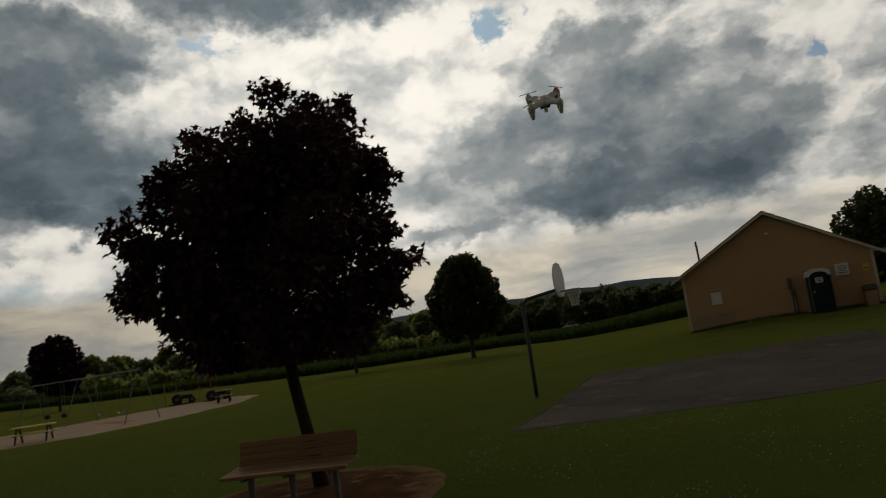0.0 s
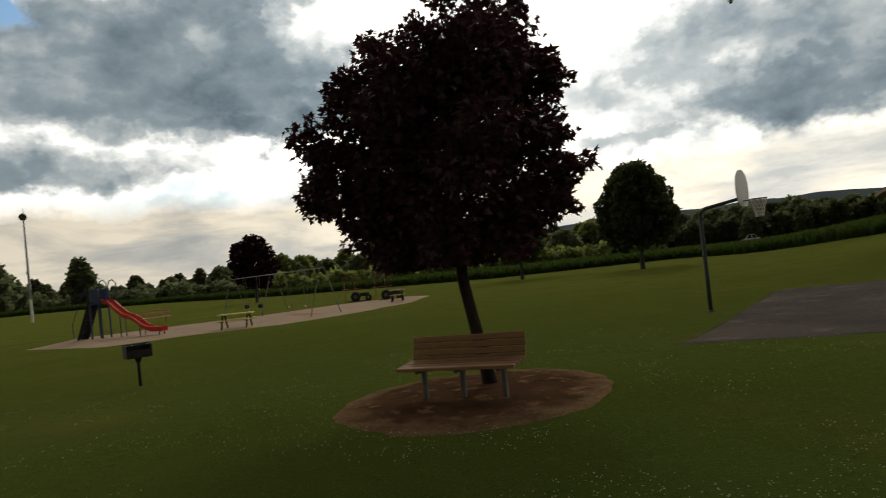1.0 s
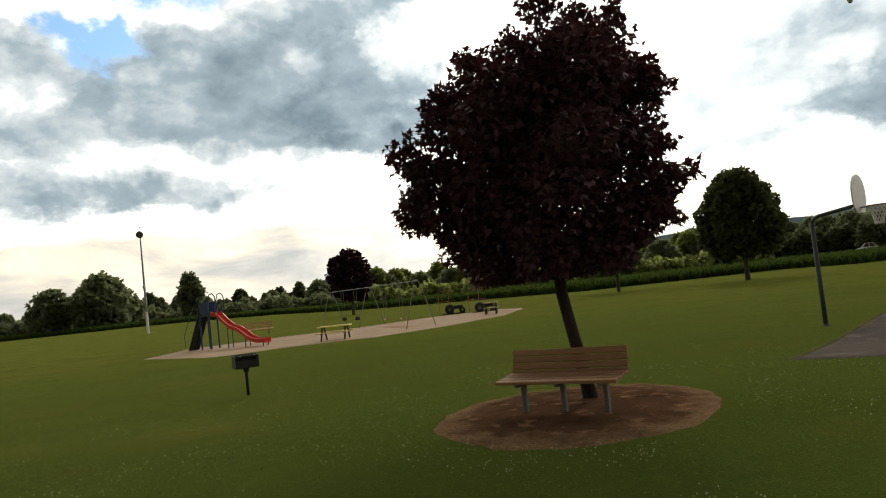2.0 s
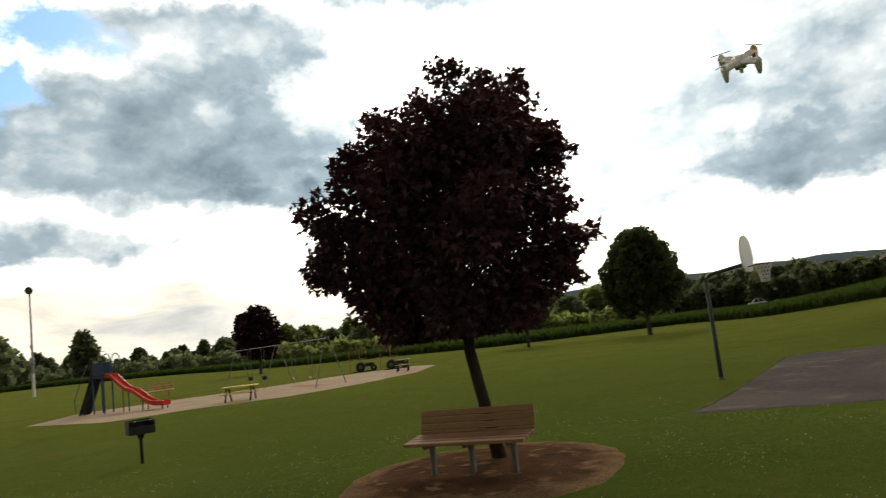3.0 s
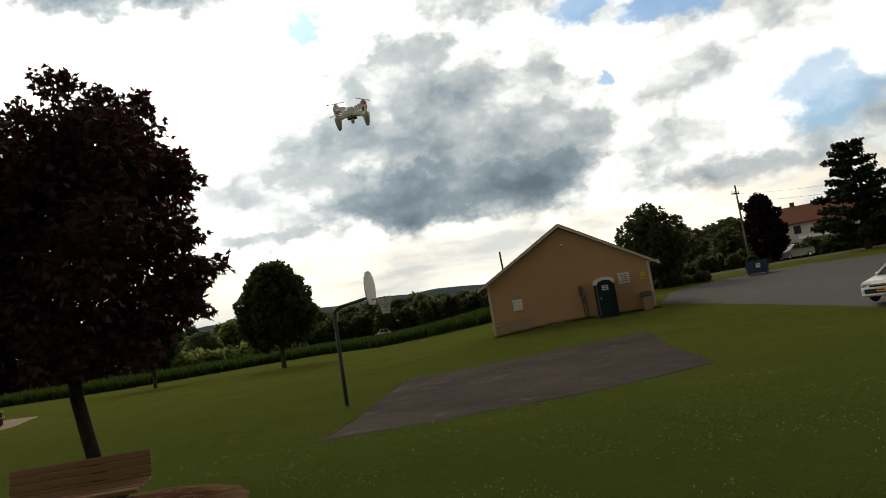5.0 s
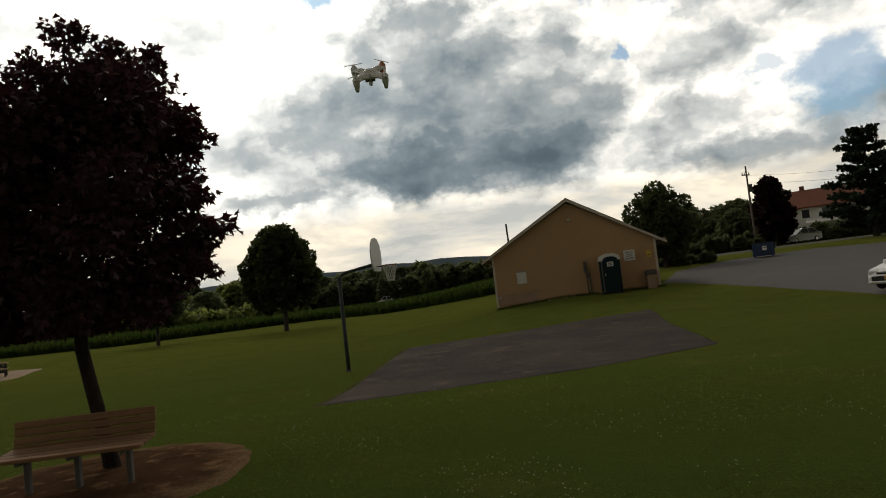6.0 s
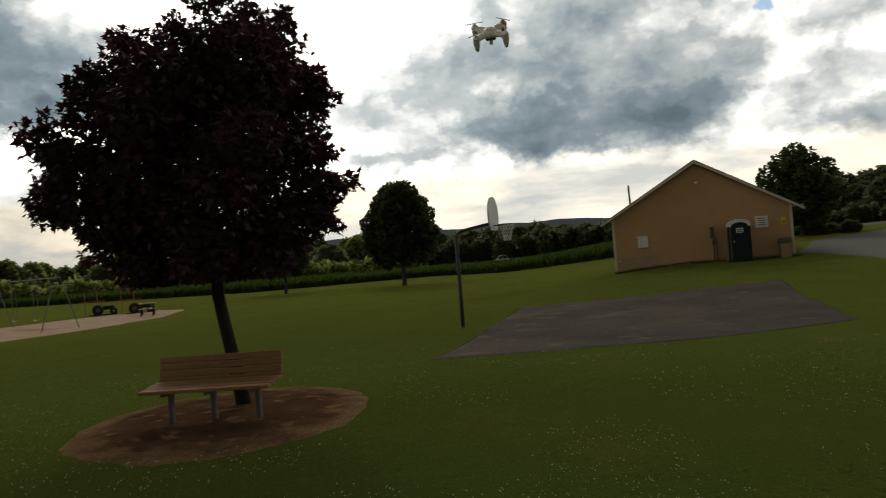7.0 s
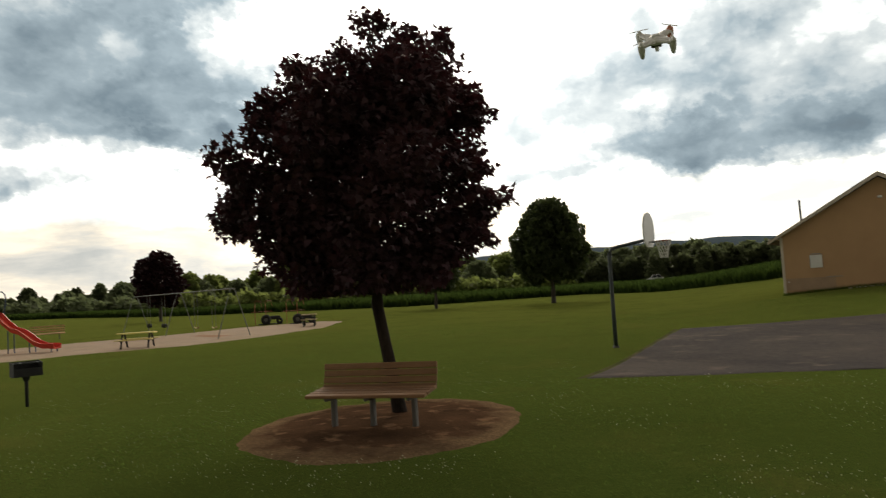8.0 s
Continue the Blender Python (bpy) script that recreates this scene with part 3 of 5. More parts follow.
build_ground()
COURT = sheet("court_pavement", [(-1.95, 14.3), (0.6, 14.5), (3.6, 15.2), (7.75, 17.2)], [(0.0, 28.1), (4.75, 28.75), (10.5, 29.5)], 0.02, ASPHALT, 90, 90, 0.22)
EDGE = sheet("court_edge_soil", [(-2.12, 14.2), (-1.3, 19.5), (-0.2, 28.2)], [(-1.90, 14.3), (-1.1, 19.5), (0.05, 28.1)], 0.014, EDGE_SOIL, 60, 3, 0.10, 3.0)
tagged(EDGE, "thin strip of dry tan soil along the court edge", "soil", kind="structure")
tagged(COURT, "worn dark asphalt basketball court set in the grass", "court", kind="structure")
LOT_GROUND = sheet("car_park_pavement", [(15.8, 42.6), (15.75, 33.5), (16.3, 27.2), (16.6, 23.4), (17.5, 14), (20, 4)],
                   [(19.5, 50.0), (26.2, 55.0), (33.3, 54.5), (36.5, 48.7), (44, 38), (52, 20)], 0.025, LOT, 50, 40, 0.1)
tagged(LOT_GROUND, "grey asphalt car park beside the lawn", "car park", kind="structure")
SAND = sheet("play_area_surface", [(-35.8, 24.1), (-28.7, 23.3), (-26.9, 26.8), (-23.2, 29.3), (-21.7, 34.4), (-21.0, 40.0)],
             [(-37.6, 28.4), (-34.2, 34.1), (-31.0, 37.6), (-28.6, 42.6), (-24.5, 46.0), (-22.0, 44.8)], 0.03, CHIPS, 70, 24, 0.35)
HOLLOW = sheet("scuffed_hollow", [(-28.2, 36.1), (-26.5, 35.0), (-25.0, 34.6)], [(-27.9, 37.0), (-26.2, 36.4), (-24.6, 35.6)], 0.045, SCUFF, 24, 8, 0.3, 9.0)
tagged(HOLLOW, "reddish scuffed hollow worn under the swings", "worn soil", kind="structure")
tagged(SAND, "pale tan wood-chip play area surface in the lawn", "play surface", kind="structure")


def build_mulch():
    """The round bed under the maple, slightly domed, with a ragged edge."""
    cx, cy, across, deep, turn = -3.95, 9.05, 1.93, 2.42, radians(13)
    verts, faces, spokes, rings = [(cx, cy, ground_z(cx, cy) + 0.05)], [], 144, 14
    for j in range(1, rings + 1):
        for k in range(spokes):
            a = 2 * math.pi * k / spokes
            s = j / rings * (1 + 0.05 * noise.noise((math.cos(a) * 3, math.sin(a) * 3, 2)) + 0.022 * noise.noise((math.cos(a) * 14, math.sin(a) * 14, 7)))
            u, v = across * s * math.cos(a), deep * s * math.sin(a)
            x, y = cx + u * math.cos(turn) - v * math.sin(turn), cy + u * math.sin(turn) + v * math.cos(turn)
            h = 0.05 * (1 - (j / rings) ** 2) + 0.012 * noise.noise((x * 4, y * 4, 0)) + 0.006 * noise.noise((x * 15, y * 15, 1))
            verts.append((x, y, ground_z(x, y) + (h + 0.012 if j < rings else -0.03)))
    for k in range(spokes):
        faces.append((0, 1 + k, 1 + (k + 1) % spokes))
    for j in range(rings - 1):
        a, b = 1 + j * spokes, 1 + (j + 1) * spokes
        for k in range(spokes):
            n = (k + 1) % spokes
            faces.append((a + k, b + k, b + n, a + n))
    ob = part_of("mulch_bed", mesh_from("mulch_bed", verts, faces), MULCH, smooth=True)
    tagged(ob, "round reddish-brown bare mulch bed under the maple", "mulch bed", kind="structure")


build_mulch()
LANE_GROUND = sheet("lane_pavement", [(26.5, 65), (31.0, 63.0), (35.8, 62.5), (45, 57), (60, 44)], [(28.0, 68.5), (33, 67), (38.2, 66.0), (48, 60.5), (64, 47)], 0.05, LOT, 50, 4, 0.1)
tagged(LANE_GROUND, "narrow pale asphalt lane behind the car park", "lane", kind="structure")

# ---------------------------------------------------------------- trees
LOBES = [(0, 0), (0.22, 0.06), (0.50, -0.02), (0.34, 0.26), (0.60, 0.50), (0.24, 0.46), (0, 1.0), (-0.24, 0.46), (-0.60, 0.50), (-0.34, 0.26), (-0.50, -0.02), (-0.22, 0.06)]
SIMPLE = [(0, 0), (0.35, 0.45), (0, 1.0), (-0.35, 0.45)]
CLUSTER = [(0, 0), (0.45, 0.1), (0.3, 0.5), (0.5, 0.8), (0, 1.0), (-0.45, 0.75), (-0.25, 0.4), (-0.5, 0.15)]


def leaf_mesh(name, clumps, count, size, rng, shape, shell=0.5, droop=0.35, ragged=0.0, lowest=-9.0):
    """Leaves strewn through ellipsoid clumps (centre, radii), denser towards their skins."""
    vol = np.array([max(0.0005, c[1][0] * c[1][1] * c[1][2]) ** 0.72 for c in clumps])
    pick = rng.choice(len(clumps), count, p=vol / vol.sum())
    cen = np.array([c[0] for c in clumps], float)[pick]
    rad = np.array([c[1] for c in clumps], float)[pick]
    way = rng.normal(size=(count, 3))
    way /= np.linalg.norm(way, axis=1)[:, None]
    far = rng.random(count) ** (1 / 3) * (1 - shell) + shell * (0.75 + 0.35 * rng.random(count))
    far = far + ragged * np.abs(rng.normal(size=count)) * (rng.random(count) < 0.3)
    pos = cen + rad * way * far[:, None]
    pos[:, 2] = np.where(pos[:, 2] < lowest, 2 * lowest - pos[:, 2], pos[:, 2])
    # the leaf's spine points outward and down, its face turns up with a random lean
    spine = way * 0.8 + rng.normal(size=(count, 3)) * 0.7 + np.array([0, 0, -droop])
    spine /= np.linalg.norm(spine, axis=1)[:, None]
    up = np.array([0, 0, 1.0]) + rng.normal(size=(count, 3)) * 0.7
    side = np.cross(spine, up)
    side /= np.linalg.norm(side, axis=1)[:, None] + 1e-9
    norm = np.cross(side, spine)
    s = size * (0.65 + 0.7 * rng.random(count))
    verts, k = [], len(shape)
    for u, v in shape:
        bend = -0.25 * (u * u) - 0.12 * v * v
        verts.append(pos + (side * u + spine * v + norm * bend) * s[:, None])
    verts = np.stack(verts, 1).reshape(-1, 3)
    me = bpy.data.meshes.new(name)
    me.vertices.add(count * k)
    me.vertices.foreach_set("co", verts.astype(np.float32).ravel())
    me.loops.add(count * k)
    me.loops.foreach_set("vertex_index", np.arange(count * k, dtype=np.int32))
    me.polygons.add(count)
    me.polygons.foreach_set("loop_start", np.arange(0, count * k, k, dtype=np.int32))
    me.update(calc_edges=True)
    return me


def limb_points(a, b, rng, bend=0.12, n=5):
    a, b = Vector(a), Vector(b)
    d = (b - a).length
    out = []
    for i in range(n + 1):
        s = i / n
        p = a.lerp(b, s) + Vector(rng.normal(size=3) * bend * d * s * (1 - s) * 1.6)
        p.z += 0.10 * d * math.sin(math.pi * s) * 0.6
        out.append(p)
    return out


def crown_clumps(height, width, base, rng, count=26, lean=0.0, top=0.35):
    """Clumps that make an uneven rounded crown from base to height."""
    out = [((0, 0, base + (height - base) * 0.48), (width * 0.30, width * 0.30, (height - base) * 0.36))]
    for i in range(count):
        h = (i + 0.5) / count
        z = base + (height - base) * (0.05 + 0.88 * h)
        bulge = math.sin(math.pi * min(1.0, (h * 0.86 + 0.14)) ** (0.75 + top)) ** 0.8
        a = i * 2.399 + rng.random() * 0.5
        rr = width * 0.5 * bulge * (0.62 + 0.22 * rng.random())
        s = width * (0.13 + 0.07 * rng.random())
        out.append(((rr * math.cos(a) + lean * h, rr * math.sin(a), z), (s, s, s * 0.85)))
    return out


def egg_clumps(height, width, base, seed):
    """A dense, evenly rounded crown, widest below its middle, with many small lumps on its skin."""
    rng = np.random.default_rng(seed)
    tall = height - base
    out = [((0, 0, base + tall * 0.44), (width * 0.40, width * 0.40, tall * 0.40)), ((0, 0, base + tall * 0.66), (width * 0.29, width * 0.29, tall * 0.27))]
    for i in range(90):
        h = (i + 0.5) / 90
        rr = width * 0.5 * (math.sin(math.pi * (0.08 + 0.90 * h) ** 0.80) ** 0.62) * (0.80 + 0.12 * rng.random())
        a = i * 2.399 + rng.random() * 0.4
        s = width * (0.055 + 0.045 * rng.random())
        out.append(((rr * math.cos(a), rr * math.sin(a), base + tall * (0.05 + 0.88 * h)), (s, s, s)))
    return out


def plant_tree(name, x, y, height, width, base, leaf_mat, count, leaf, seed, label, group="", trunk=0.16, bark=None, shape=CLUSTER, top=0.35, clumps=None, category="tree"):
    rng = np.random.default_rng(seed)
    tree = thing(name, x, y, ground_z(x, y) - 0.03, label=label, category=category, group=group)
    clumps = clumps or crown_clumps(height, width, base, rng, top=top)
    bm = sweep([(0, 0, -0.1), (0, 0, 0.1), (0.02, 0, base * 0.6), (0, 0.02, base + (height - base) * 0.35), (0, 0, base + (height - base) * 0.75)],
               [trunk * 1.5, trunk * 1.1, trunk * 0.9, trunk * 0.6, trunk * 0.15], 10)
    for c, r in clumps[1:12]:
        root = (0, 0, base * 0.9 + max(0.0, c[2] - base) * 0.45)
        sweep(limb_points(root, c, rng), [trunk * 0.4, trunk * 0.34, trunk * 0.27, trunk * 0.2, trunk * 0.14, trunk * 0.06], 6, bm)
    part("trunk", bm, bark or BARK_GREY, tree, smooth=True)
    part_of("crown", leaf_mesh("crown", clumps, count, leaf, rng, shape), leaf_mat, tree)
    return tree


def build_maple():
    """The dark purple maple behind the bench; u runs to the viewer's right, d away, h up."""
    x, y = -4.05, 9.55
    tree = thing("maple_tree", x, y, ground_z(x, y), 23.0, "dark purple-leaved maple in a round mulch bed", "tree")
    rng = np.random.default_rng(11)
    # outer boughs: u, h, radius
    outer = [(0.05, 5.75, 0.27), (0.02, 5.30, 0.38), (0.75, 5.45, 0.36), (1.10, 5.00, 0.36), (-0.42, 5.10, 0.36),
             (-1.08, 4.92, 0.36), (-1.72, 4.72, 0.26), (-1.62, 4.35, 0.36), (-1.20, 4.45, 0.45), (-2.10, 3.78, 0.27),
             (-2.36, 3.45, 0.23), (-1.90, 3.45, 0.34), (-2.25, 3.02, 0.25), (-1.85, 2.98, 0.32), (-1.62, 2.68, 0.26),
             (-1.45, 2.35, 0.26), (-1.12, 2.55, 0.38), (-1.10, 2.00, 0.28), (-0.95, 1.86, 0.18), (1.50, 4.50, 0.24),
             (1.20, 4.40, 0.40), (1.55, 4.15, 0.20), (1.15, 3.85, 0.48), (1.52, 3.45, 0.26), (1.28, 3.25, 0.40)]
    low = [(1.70, 2.85, 0.23), (1.42, 2.72, 0.32), (1.50, 2.42, 0.22), (1.10, 2.40, 0.42), (0.75, 2.15, 0.40),
           (-1.45, 3.15, 0.40), (-1.40, 3.72, 0.38), (0.15, 2.10, 0.42), (-0.45, 2.05, 0.42), (-0.70, 2.45, 0.5), (0.35, 4.75, 0.5), (-0.5, 4.5, 0.55)]
    clumps = [((u - 0.08, rng.normal() * 0.35, h + 0.065 * u), (r * 0.82, r * 1.1, r * 0.82)) for u, h, r in outer + low]
    # short leafy shoots that break up the outline
    for k in range(190):
        c, r = clumps[int(rng.integers(0, len(outer) + len(low)))]
        way = Vector(rng.normal(size=3)).normalized()
        way.z += 0.25
        s = 0.10 + 0.09 * rng.random()
        grow = 0.95 + 0.4 * rng.random()
        if c[2] + way.z * r[2] * grow < 1.85:
            continue
        clumps.append(((c[0] + way.x * r[0] * grow, c[1] + way.y * r[1] * grow, c[2] + way.z * r[2] * grow), (s, s, s * 0.8)))
    # the body of the crown and boughs towards and away from the viewer
    clumps += [((-0.05, 0, 3.9), (1.12, 1.2, 1.1)), ((0.0, 0, 3.0), (1.2, 1.4, 0.9)), ((0.35, 0, 4.7), (0.7, 0.8, 0.65)), ((-0.75, 0, 4.1), (0.8, 0.9, 0.6)), ((-1.1, 0, 3.2), (0.6, 0.9, 0.6))]
    for k in range(14):
        a, h = k * 2.4, 2.2 + 2.6 * (k % 7) / 6
        s = 1.75 * math.sin(math.pi * min(1, (h - 1.2) / 4.6))
        d = math.sin(a)
        clumps.append(((0.55 * s * math.cos(a), (1.0 if d > 0 else -1.0) * s * (0.6 + 0.35 * abs(d)), h), (0.42, 0.42, 0.4)))
    clumps = [((c[0] * 0.93, c[1], c[2]), r) for c, r in clumps]
    part_of("crown", leaf_mesh("maple_crown", clumps, 36000, 0.098, rng, LOBES, 0.22, ragged=0.22, lowest=1.82), MAPLE, tree)
    bm = sweep([(0.12, 0, -0.15), (0.11, 0, 0.03), (0.08, 0, 0.25), (0.0, 0, 0.77), (-0.06, 0, 1.14), (-0.13, 0.02, 1.6), (-0.1, 0.05, 3.2), (0.02, 0.0, 4.4), (0.05, 0, 5.4)],
               [0.13, 0.112, 0.10, 0.090, 0.086, 0.084, 0.06, 0.035, 0.012], 14)
    for c, r in clumps[0:35:1]:
        h = 1.75 + max(0.0, c[2] - 1.9) * 0.55
        sweep(limb_points((-0.13 + 0.03 * h, 0.02, h), c, rng, 0.10), [0.042, 0.034, 0.026, 0.02, 0.014, 0.006], 6, bm)
    part("trunk", bm, BARK, tree, smooth=True)


build_maple()
plant_tree("purple_tree", -54.8, 65.5, 7.7, 5.6, 2.2, PURPLE, 8000, 0.32, 21, "dark purple round-headed tree standing alone on the lawn", trunk=0.17)
plant_tree("round_tree", -9.55, 58.2, 8.8, 6.5, 1.75, GREEN_DARK, 17000, 0.27, 22, "round-crowned dark green tree standing on the lawn", trunk=0.19,
           clumps=egg_clumps(8.75, 6.4, 1.7, 22))
plant_tree("slender_tree", -20.3, 59.8, 6.0, 5.0, 1.9, GREEN_DARK, 7000, 0.28, 23, "green lawn tree half hidden behind the maple", trunk=0.15)
plant_tree("tall_tree", 21.6, 56.4, 7.0, 5.6, 0.8, GREEN_DARK, 6500, 0.27, 24, "broad green tree rising behind the tan building", trunk=0.22)
plant_tree("dark_tree", 39.5, 71.5, 7.4, 4.2, 0.5, PURPLE, 8000, 0.3, 25, "dense dark oval tree beside the utility pole", trunk=0.2, top=0.3)


def build_conifer(x, y, height, width, seed):
    """Layered drooping boughs round a straight trunk."""
    rng = np.random.default_rng(seed)
    tree = thing("conifer", x, y, ground_z(x, y) - 0.05, label="tall open-branched dark conifer in front of a house", category="tree")
    part("trunk", sweep([(0, 0, -0.1), (0, 0, height * 0.5), (0, 0, height)], [0.28, 0.18, 0.02], 9), BARK_GREY, tree, smooth=True)
    clumps = []
    boughs = bmesh.new()
    for k in range(54):
        tier = k // 5
        h = 0.10 + 0.082 * tier + 0.03 * rng.random()
        reach = width * 0.5 * max(0.05, 1 - h) ** 0.55 * (0.55 + 0.6 * rng.random()) + 0.2
        a = k * 1.2566 + tier * 0.5 + 0.4 * rng.random()
        sweep([(0, 0, height * h), (reach * 0.5 * math.cos(a), reach * 0.5 * math.sin(a), height * h + 0.15 * reach), (reach * math.cos(a), reach * math.sin(a), height * h + 0.2 * reach)],
              [0.05, 0.035, 0.015], 5, boughs)
        for s in (0.35, 0.62, 0.88, 1.02):
            pad = reach * 0.17 + 0.16
            clumps.append(((reach * s * math.cos(a), reach * s * math.sin(a), height * h + 0.2 * reach * s), (pad, pad, 0.17)))
    part("boughs", boughs, BARK_GREY, tree)
    part_of("crown", leaf_mesh("conifer_crown", clumps, 11000, 0.27, rng, CLUSTER, 0.2, 0.3), NEEDLE, tree)


build_conifer(41.6, 59.0, 10.0, 7.4, 31)
build_conifer(47.5, 58.5, 8.6, 6.8, 32)


def build_woods():
    """The line of trees beyond the crop field, and shrubs below it."""
    rng = np.random.default_rng(40)
    protos = []
    for k, (mat, w, base, top) in enumerate([(GREEN_FAR, 8.5, 0.3, 0.35), (GREEN, 7.5, 0.2, 0.3), (GREEN_SUNLIT, 6.5, 0.2, 0.4), (GREEN, 9.0, 0.4, 0.3), (GREEN_FAR, 4.2, 0.3, 0.5)]):
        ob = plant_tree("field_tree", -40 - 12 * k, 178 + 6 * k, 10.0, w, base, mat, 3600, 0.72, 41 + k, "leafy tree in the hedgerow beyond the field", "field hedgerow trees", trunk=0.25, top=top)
        protos.append(ob)

    def put(kind, az, r, h):
        a = radians(az)
        x, y = -r * math.sin(a), r * math.cos(a)
        s = h / 10.0
        m = Matrix.LocRotScale((x, y, ground_z(x, y) - 0.3), Euler((0, 0, rng.random() * 6.28)), None) @ Matrix.Diagonal((s * (0.85 + 0.4 * rng.random()), s * (0.85 + 0.4 * rng.random()), s, 1))
        copy_thing(protos[kind], m)

    # low, far line to the left with a few taller heads
    for az, r, h, kind in [(61.5, 190, 11, 0), (58.2, 185, 13.5, 0), (56.9, 200, 10.5, 0), (59.6, 205, 9.5, 0), (54.2, 230, 8.0, 4), (52.1, 190, 12.5, 4), (52.6, 215, 8, 4)]:
        put(kind, az, r, h)
    for k in range(34):
        az = 64 - k * 0.82 + rng.normal() * 0.2
        put([0, 4, 0, 1][k % 4], az, 225 + 25 * rng.random(), 5.4 + 4.2 * rng.random() + (1.5 if az < 44 else 0))
    # nearer, brighter trees behind the swings and the maple, most in the sun-toned leaf colour
    for k in range(26):
        az = 38.5 - k * 1.12 + rng.normal() * 0.25
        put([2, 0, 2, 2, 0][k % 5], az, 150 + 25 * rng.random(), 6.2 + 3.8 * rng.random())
    # the darker wood behind the hoop and the building
    for k in range(26):
        az = 8.0 - k * 0.85 + rng.normal() * 0.2
        put([0, 0, 1, 0][k % 4], az, 165 + 30 * rng.random(), (8.6 if az > -2 else 6.6 if az < -5 else 7.6) + 1.6 * rng.random())
    for k in range(18):
        az = -21.0 - k * 0.95 + rng.normal() * 0.2
        put([3, 0, 3, 1][k % 4], az, 108 + 22 * rng.random(), 5.2 + 2.6 * rng.random())
    for k in range(9):
        put([3, 0, 4][k % 3], -21.5 - k * 0.75, 122 + 12 * rng.random(), 6.6 + 2.4 * rng.random())


build_woods()


def build_hedge(name, az0, az1, r, high, deep, mat, count, leaf, seed, label):
    """A run of undergrowth, joined into one thing."""
    rng = np.random.default_rng(seed)
    clumps = []
    steps = max(8, int(abs(az1 - az0) * 2))
    for k in range(steps):
        a = radians(az0 + (az1 - az0) * k / (steps - 1))
        rr = r + rng.normal() * deep * 0.3
        x, y = -rr * math.sin(a), rr * math.cos(a)
        h = high * (0.6 + 0.5 * rng.random())
        w = r * radians(abs(az1 - az0)) / steps
        clumps.append(((x, y, ground_z(x, y) + h * 0.4), (w, w, h * 0.6)))
    ob = part_of(name, leaf_mesh(name, clumps, count, leaf, rng, CLUSTER), mat)
    tagged(ob, label, "undergrowth", kind="stuff")


build_hedge("far_undergrowth", 66, 34, 215, 4.5, 10, GREEN_FAR, 9000, 1.1, 51, "low green scrub along the far field edge, leaf colour paled for haze")
build_hedge("field_undergrowth", 39, 8, 140, 3.6, 8, GREEN_SUNLIT, 9000, 0.8, 52, "green scrub behind the crop field, sunlight painted into its leaf colour")
build_hedge("wood_undergrowth", 9, -16, 157, 6.0, 6, GREEN, 15000, 0.8, 53, "dark scrub at the foot of the wood")
build_hedge("lane_undergrowth", -20, -27.5, 78, 1.6, 4, GREEN, 9000, 0.32, 54, "green bushes along the lane")
build_hedge("verge_bushes", -19.6, -24.0, 62, 0.7, 3, GREEN, 5000, 0.25, 56, "low green bushes beside the tan building")
build_hedge("garden_hedge", -28, -40, 91, 2.0, 2, GREEN_DARK, 6000, 0.4, 55, "dark clipped hedge before the house")


def build_crop():
    """A field of young corn in front of the woods: a leafy near face and a ragged top."""
    edge = [(10.5, 59), (7.0, 61.5), (0.0, 74), (-10.5, 86.5), (-28.5, 73.5), (-60, 86), (-106, 104), (-135, 92), (-170, 80)]
    rng = np.random.default_rng(60)
    verts, faces = [], []
    n = 200
    depths = [0.0, 0.3, 1.0, 3.0, 8.0, 20.0, 70.0]
    for i in range(n + 1):
        x, y = along(edge, i / n)
        d = Vector((x, y)).normalized()
        for j, dep in enumerate(depths):
            px, py = x + d.x * dep, y + d.y * dep
            top = 0.0 if j == 0 else (0.55 if j == 1 else 0.75) + 0.1 * noise.noise((px * 0.5, py * 0.5, 0))
            verts.append((px, py, ground_z(px, py) + top))
    w = len(depths)
    for i in range(n):
        for j in range(w - 1):
            faces.append((i * w + j, (i + 1) * w + j, (i + 1) * w + j + 1, i * w + j + 1))
    base = len(verts)
    for k in range(52000):
        s, dep = rng.random(), rng.random() ** 2.2 * 60
        x, y = along(edge, s)
        d = Vector((x, y)).normalized()
        x, y = x + d.x * (dep - 0.3), y + d.y * (dep - 0.3)
        h = (0.85 if dep < 0.6 else 0.55) + 0.28 * rng.random()
        a = rng.random() * 6.28
        dx, dy = 0.36 * math.cos(a), 0.36 * math.sin(a)
        z = ground_z(x, y) + (0 if dep < 0.6 else 0.45)
        b = len(verts)
        verts += [(x - dy * 0.4, y + dx * 0.4, z), (x + dy * 0.4, y - dx * 0.4, z), (x + dx, y + dy, z + h)]
        faces.append((b, b + 1, b + 2))
    ob = part_of("crop_field", mesh_from("crop_field", verts, faces), CORN)
    tagged(ob, "dense dark green young corn field edging the lawn", "crop", kind="stuff")


build_crop()


